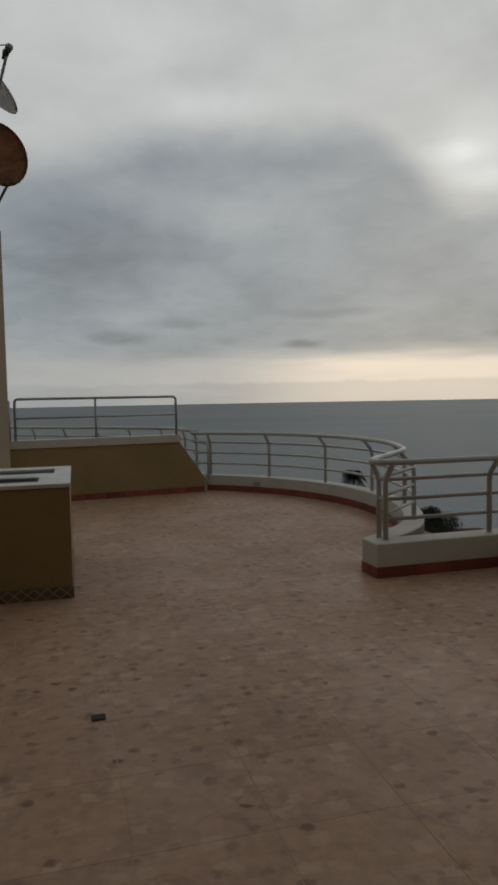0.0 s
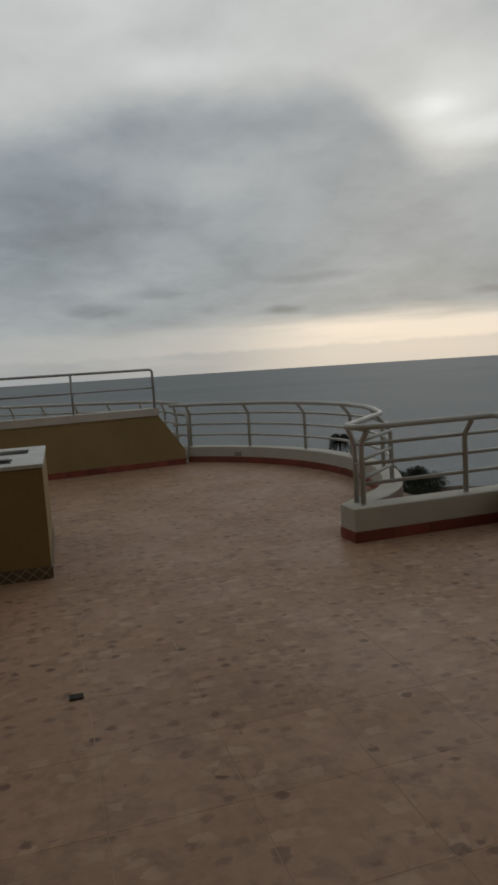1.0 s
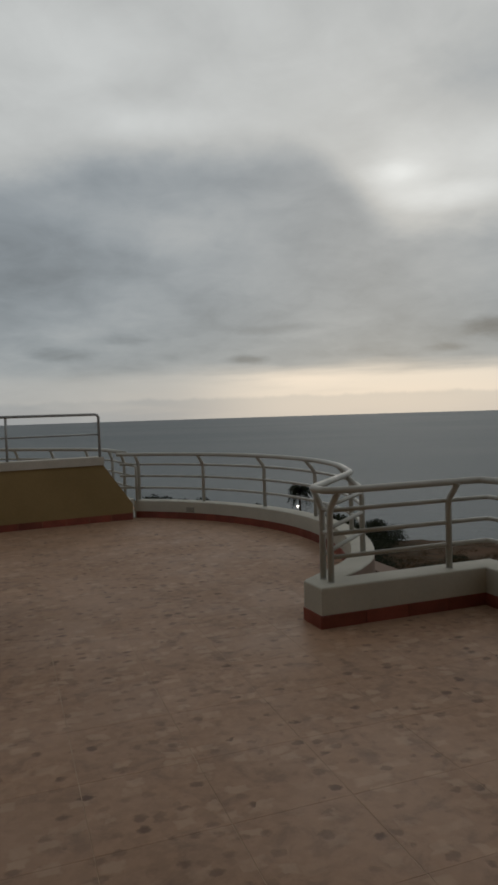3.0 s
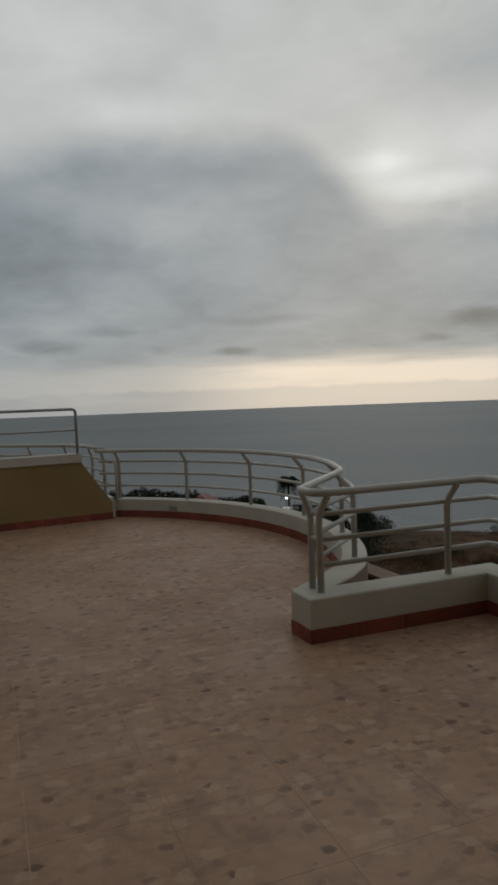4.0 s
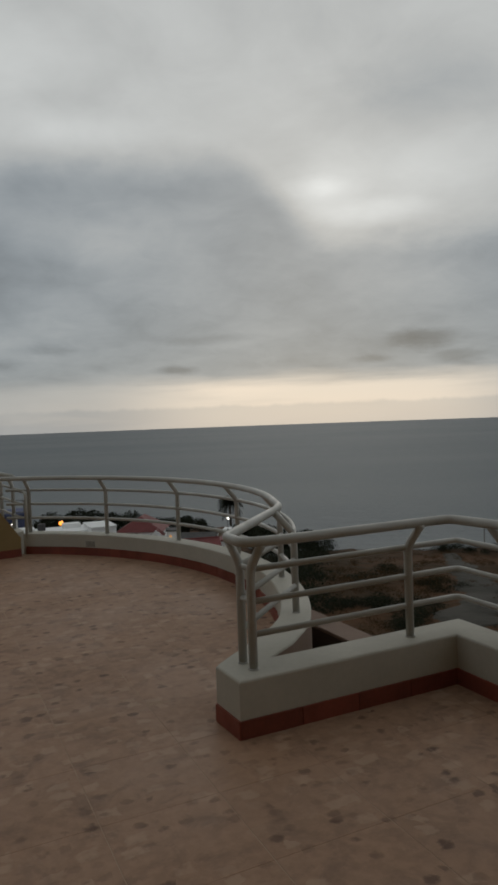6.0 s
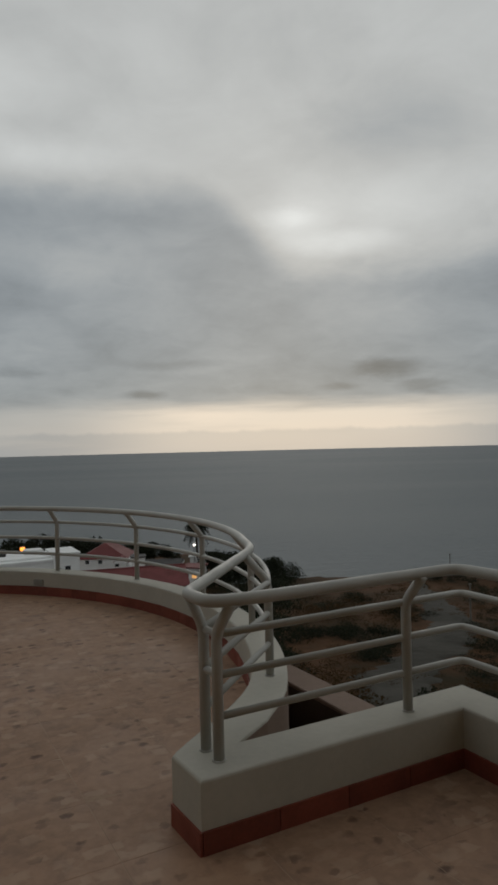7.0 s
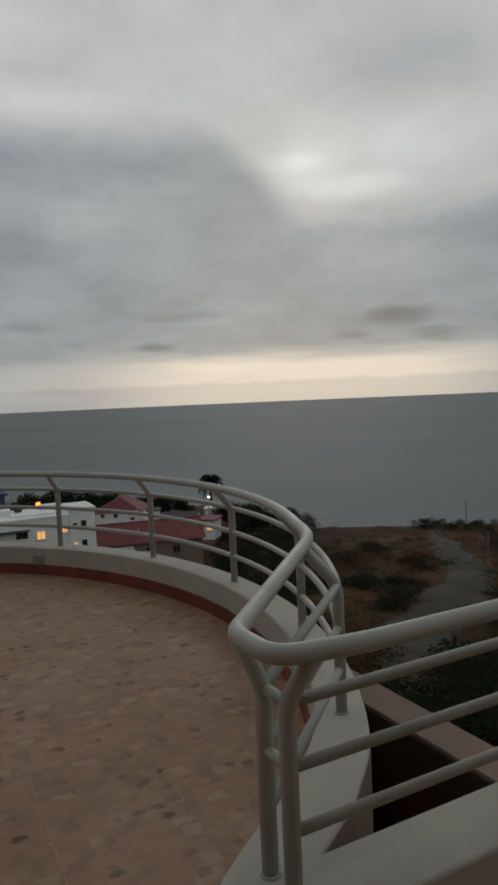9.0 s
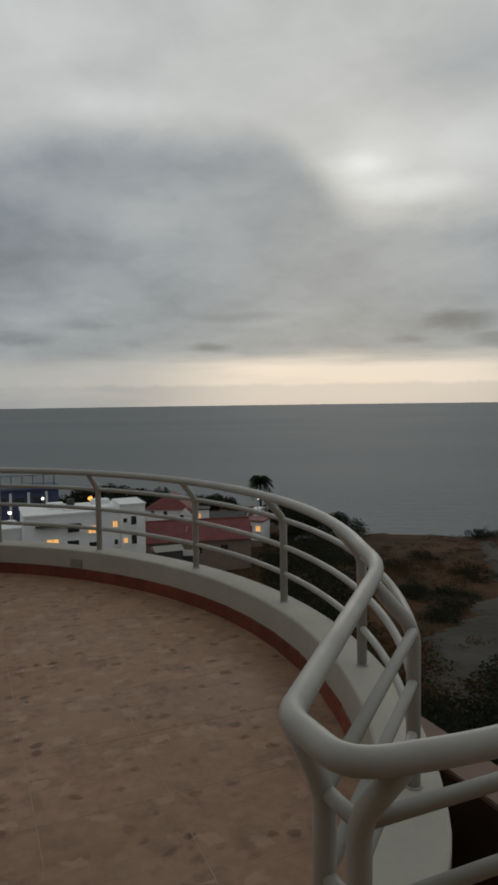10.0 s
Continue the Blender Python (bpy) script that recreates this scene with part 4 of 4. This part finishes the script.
part("roof_hut", box(2.6, 2.0, 1.1, (3.4, 6.6, 9.55), 0.03), WHITE, white)
part("water_tank", tube([(-1.0, 6.8, 9.55), (-1.0, 6.8, 10.9)], [0.6, 0.55], sides=14), ROOFGREY, white, "dark roof water tank")
red = thing("house", "white house with a red pitched roof behind the flat-roofed house", "house", facing(-2.9, 132, -26.0, -12))
part("wall", box(8.6, 8, 8.2, (0.7, 0, -1)), WHITE, red)
part("roof", hip(8.6, 8.0, 1.2, 2.7, 0.35), ROOFRED, red, "red hipped roof").matrix_local = pose(0.7, 0, 7.2)
part("porch", box(2.3, 2.2, 7.6, (4.2, -4.6, -1)), WHITE, red)
part("porch_fascia", gable(2.2, 2.5, 1.2, 0.22), WHITE, red, "white barge boards").matrix_local = pose(4.2, -4.66, 6.55, 0, 0, 90)
part("porch_roof", gable(2.1, 2.4, 1.16, 0.2), ROOFRED, red, "small red gable roof").matrix_local = pose(4.2, -4.4, 6.68, 0, 0, 90)
for x in (-2.2, 0.2):
    window(red, x, -4.02, 6.3, 0.7, 0.7)
window(red, 3.6, -5.72, 6.0, 0.7, 0.8)

low = thing("house", "long low house under a wide red roof", "house", facing(-0.7, 108, -22.3, 6))
part("wall", box(16.4, 7, 5.4, (0, 0, -3)), PINK, low)
part("roof", gable(16.4, 7.5, 2.6), ROOFRED, low, "wide red pitched roof").matrix_local = pose(0, 0, 2.4)
part("ridge_tile", tube([(-8.5, 0, 5.02), (8.5, 0, 5.02)], 0.13, sides=8), ROOFRED, low)
part("roof_pipe", tube([(-1.8, -2.2, 3.4), (-1.5, -2.4, 4.4)], 0.06, sides=6), WHITE, low, "thin white pipe leaning on the roof")
for x in (-4, 0, 4):
    window(low, x, -3.52, 0.4, 1.1, 1.1, wall_mat=PINK)
lit = thing("house", "narrow pale house with a warmly lit wall", "house", facing(-0.1, 126, -24.4, 0))
part("wall", box(2.4, 3, 8.0, (0, 0, -2)), WHITE, lit)
part("roof", box(2.8, 3.4, 0.2, (0, 0, 6.0)), ROOFGREY, lit)
window(lit, -0.5, -1.52, 4.5, 0.3, 0.8, True)

blue = thing("house", "blue house with white pillars and a pole frame on its roof", "house", facing(-15.0, 150, -27.5, 5))
part("wall", box(16, 9, 12.2, (0, 0, -1)), BLUE, blue)
part("roof", box(17, 10, 0.4, (0, 0, 11.2)), BLUE, blue)
for x in (-5, -1.5, 2, 5.5):
    part("pillar", box(0.45, 0.5, 11, (x, -4.8, -0.2)), WHITE, blue, "white pillar")
for x in (-3.2, 0.3, 3.8):
    window(blue, x, -4.52, 8.4, 1.8, 1.4, wall_mat=BLUE)
for i in range(8):
    part("roof_pole", tube([(-7.5 + 2.1 * i, -4, 11.4), (-7.5 + 2.1 * i, -4, 14.1)], 0.12, sides=6), STEEL, blue)
part("roof_beam", box(15, 0.16, 0.16, (-0.1, -4, 14.1)), STEEL, blue)
part("roof_edge", box(15, 0.2, 0.35, (-0.1, -4, 11.5)), STEEL, blue)

grey = thing("house", "low house with a dark grey roof near the palm", "house", facing(1.6, 150, -28.2, -8))
part("wall", box(9.5, 7, 5.2, (0, 0, -1)), WHITE, grey)
part("fascia", box(10.4, 7.9, 0.25, (0, 0, 4.0)), WHITE, grey, "white fascia board")
r_ob = part("roof", gable(9.5, 7, 1.1), ROOFGREY, grey, "dark grey roof")
r_ob.matrix_local = pose(0, 0, 4.2)
shack = thing("house", "small pale bungalow with a flat red-brown roof", "house", facing(4.5, 128, -25.0, -20))
part("wall", box(3.4, 4, 3.6, (0, 0, 0.4)), WHITE, shack)
part("footing", box(3.4, 4, 3.0, (0, 0, -2.6)), PINK, shack)
part("roof", box(4.2, 4.8, 0.22, (0, 0, 4.0)), ROOFRED, shack)
window(shack, 0.8, -2.02, 2.2, 0.8, 0.9, True)
window(shack, -0.7, -2.02, 2.2, 0.8, 0.9)
annex = thing("house", "small flat white roof on a shed beside the palm", "house", facing(4.9, 150, -25.6, -10))
part("wall", box(3.2, 3.0, 3.6, (0, 0, -0.6)), WHITE, annex)
part("roof", box(3.8, 3.6, 0.22, (0, 0, 3.0)), WHITE, annex)
for az, r, z, w, turn in ((-3.1, 88, -19.3, 3.4, 14), (-1.5, 90, -20.4, 3.0, -6)):
    shed = thing("shed", "low grey shed with a sloping roof below the red-roofed houses", "shed", facing(az, r, z, turn), "grey sheds")
    part("wall", box(w, 2.6, 4.0, (0, 0, -2.2)), ROOFGREY, shed)
    part("roof", gable(w, 2.6, 0.5, 0.2), VENT, shed, "pale grey sheet roof").matrix_local = pose(0, 0, 1.8)
small = thing("house", "small white outbuilding with a lean-to roof", "house", facing(-3.4, 92, -23.5, 10))
part("wall", box(5.5, 3, 3.4, (0, 0, -1)), WHITE, small)
part("roof", box(6.0, 3.5, 0.2, (0, 0, 2.4)), ROOFRED, small)
left = thing("house", "white low house at the edge of the town", "house", facing(-17.2, 108, -24.5, 12))
part("wall", box(9, 7, 8.5, (0, 0, -1)), WHITE, left)
part("roof", box(9.5, 7.5, 0.3, (0, 0, 7.5)), WHITE, left)
for x in (-2, 2):
    window(left, x, -3.52, 4.6, 1.2, 1.1)


def street_lamp(az, r, el, mat, label):
    p = at_ground(az, r)
    top = 1.6 + r * math.tan(radians(el))
    s = thing("street_lamp", label, "street lamp", pose(*p))
    h = top - p[2]
    part("pole", tube(rounded([(0, 0, -0.5), (0, 0, h + 0.1), (0, -0.7, h + 0.2)], 0.3, 4), 0.07, sides=7), STEEL, s)
    hd = part("head", box(0.35, 0.6, 0.14, (0, -0.8, h + 0.1), 0.02), STEEL, s)
    bm = bmesh.new()
    bmesh.ops.create_uvsphere(bm, u_segments=10, v_segments=6, radius=0.42 if mat is ORANGE else 0.26, matrix=Matrix.Translation((0, -0.8, h - 0.15)))
    part("bulb", bm, mat, hd, "glowing lamp bowl", smooth=True)


street_lamp(-9.2, 122, -7.75, ORANGE, "street lamp glowing orange behind the white house")
street_lamp(-15.4, 112, -8.55, WHITELAMP, "street lamp glowing white at the edge of the town")
street_lamp(4.55, 140, -8.15, WHITELAMP, "street lamp glowing white near the palm")
street_lamp(-12.9, 135, -7.6, WHITELAMP, "street lamp glowing white beside the blue house")

for az, r, el in ((27.35, 78, -11.6), (25.65, 128, -9.2)):
    p = at_ground(az, r)
    pl = thing("utility_pole", "thin pale utility pole on the hillside", "utility pole", pose(*p))
    h = 1.6 + r * math.tan(radians(el)) - p[2]
    part("pole", tube([(0, 0, -0.5), (0, 0, h)], [0.11, 0.07], sides=7), POLE, pl)
    part("cap", box(0.26, 0.26, 0.15, (0, 0, h - 0.05)), POLE, pl)

# ---- lamp in the light well ----
well = thing("wall_lamp", "orange glowing lamp on the wall of the light well", "wall lamp", pose(2.195, 7.57, -0.62))
part("bracket", box(0.08, 0.05, 0.03, (0.01, 0, 0.05), 0.005), BLACK, well)
part("tube", tube([(-0.05, 0, -0.1), (-0.05, 0, 0.05)], 0.012, sides=8), glow("orange_tube", (1.0, 0.24, 0.02), 2.6), well, "glowing orange tube")

# ---- skirting tiles along the kerb and parapet ----
SK_H, SK_L = 0.096, 0.33


def skirting(parent, a, b, name="skirting_tile"):
    """One tile from a to b in plan, its back against the wall; the terrace lies to the right of a to b."""
    (ax, ay), (bx, by) = a, b
    L = math.hypot(bx - ax, by - ay)
    dx, dy = (bx - ax) / L, (by - ay) / L
    g = 0.0025
    bm = bmesh.new()
    pts = [(ax + dx * g, ay + dy * g), (bx - dx * g, by - dy * g)]
    outline = [pts[0], (pts[0][0] + dy * 0.011, pts[0][1] - dx * 0.011), (pts[1][0] + dy * 0.011, pts[1][1] - dx * 0.011), pts[1]]
    z = floor_z((ax + bx) / 2, (ay + by) / 2)
    prism(outline, z - 0.004, z + SK_H + (0 if name == "skirting_tile" else 0.0), bm)
    return link_mesh(name, bm, RED, parent)


rim = spaced(A0 - 0.5, A1 + 0.8, 19)
for a, b in zip(rim, rim[1:]):
    skirting(kerb, bay(inner_r(a), a), bay(inner_r(b), b))
skirting(kerb, END_IN, uv(CORNER, 0, -0.01))
n = 4
for i in range(n):
    skirting(kerb, uv(CORNER, LEG * i / n, 0), uv(CORNER, LEG * (i + 1) / n, 0))
for i in range(14):
    skirting(kerb, uv(INNER, 0, -SK_L * i), uv(INNER, 0, -SK_L * (i + 1)))
for i in range(9):
    skirting(parapet, par(SK_L * (i + 1), 0), par(SK_L * i, 0))

# ---- floor tiles, one by one ----
AX, AY = math.cos(radians(AXIS)), math.sin(radians(AXIS))


def in_floor(x, y):
    if math.hypot(x - CX, y - CY) < R_IN - 0.005:
        side = (x - P0[0]) * -PY + (y - P0[1]) * PX
        return side < 0
    du, dv = (x - CORNER[0]) * UX + (y - CORNER[1]) * UY, (x - CORNER[0]) * VX + (y - CORNER[1]) * VY
    if du < 0.0:
        return (x - P0[0]) * -PY + (y - P0[1]) * PX < 0 and math.hypot(x - CX, y - CY) < R_IN + 40 and not (dv > 0.2 and math.hypot(x - CX, y - CY) > R_IN and x > CX)
    return dv < -0.004 and du < LEG - 0.004


def clip_tile(cx, cy):
    """Corners of the tile's plan inside the floor, cut where it meets a kerb; None when outside."""
    g, n = TILE / 2 - 0.0018, 6
    ring = []
    for sx, sy, ex, ey in ((-1, -1, 1, -1), (1, -1, 1, 1), (1, 1, -1, 1), (-1, 1, -1, -1)):
        for i in range(n):
            f = i / n
            ring.append(((sx + (ex - sx) * f) * g, (sy + (ey - sy) * f) * g))
    world = [(cx + u * AX - v * AY, cy + u * AY + v * AX) for u, v in ring]
    ok = [in_floor(*p) for p in world]
    if all(ok):
        return "whole"
    if not any(ok) and not in_floor(cx, cy):
        return None
    seed = (cx, cy) if in_floor(cx, cy) else (sum(p[0] for p, o in zip(world, ok) if o) / sum(ok), sum(p[1] for p, o in zip(world, ok) if o) / sum(ok))
    out = []
    for p, o in zip(world, ok):
        if o:
            out.append(p)
            continue
        lo, hi = 0.0, 1.0
        for _ in range(12):
            mid = (lo + hi) / 2
            if in_floor(seed[0] + (p[0] - seed[0]) * mid, seed[1] + (p[1] - seed[1]) * mid):
                lo = mid
            else:
                hi = mid
        out.append((seed[0] + (p[0] - seed[0]) * lo, seed[1] + (p[1] - seed[1]) * lo))
    return out


whole_mesh = None
rest_bm = bmesh.new()
for iu in range(-16, 14):
    for iv in range(-16, 26):
        u, v = TILE_U + (iu + 0.5) * TILE, TILE_V + (iv + 0.5) * TILE
        cx, cy = u * AX - v * AY, u * AY + v * AX
        if not (-7.5 < cx < 5.5 and -3.0 < cy < 12.2):
            continue
        near = cy > 1.2 and cx > -3.6 and cx < 4.0
        shape = clip_tile(cx, cy)
        if shape is None:
            continue
        zc = floor_z(cx, cy)
        tilt = math.degrees(math.atan((floor_z(cx, cy + 0.05) - floor_z(cx, cy - 0.05)) / 0.1))
        if near and shape == "whole":
            if whole_mesh is None:
                bm = prism([(-TILE / 2 + 0.0024, -TILE / 2 + 0.0008), (TILE / 2 - 0.0024, -TILE / 2 + 0.0008), (TILE / 2 - 0.0024, TILE / 2 - 0.0008), (-TILE / 2 + 0.0024, TILE / 2 - 0.0008)], -0.008, 0.0)
                first = link_mesh("tile", bm, TILE_MAT, terrace)
                whole_mesh, ob = first.data, first
            else:
                ob = new("tile", whole_mesh)
                ob.parent = terrace
            ob.matrix_world = pose(cx, cy, zc, tilt, 0, 0) @ pose(0, 0, 0, 0, 0, AXIS)
        elif shape == "whole":
            g = TILE / 2 - 0.0018
            prism([(cx + a_ * AX - b_ * AY, cy + a_ * AY + b_ * AX) for a_, b_ in ((-g, -g), (g, -g), (g, g), (-g, g))], -0.008, 0.0, rest_bm)
        else:
            bm = prism(shape, -0.008, 0.0)
            for vert in bm.verts:
                vert.co.z += floor_z(vert.co.x, vert.co.y)
            link_mesh("cut_tile", bm, TILE_MAT, terrace)
for vert in rest_bm.verts:
    vert.co.z += floor_z(vert.co.x, vert.co.y)
tagged(link_mesh("tiles", rest_bm, TILE_MAT, terrace), kind="stuff")
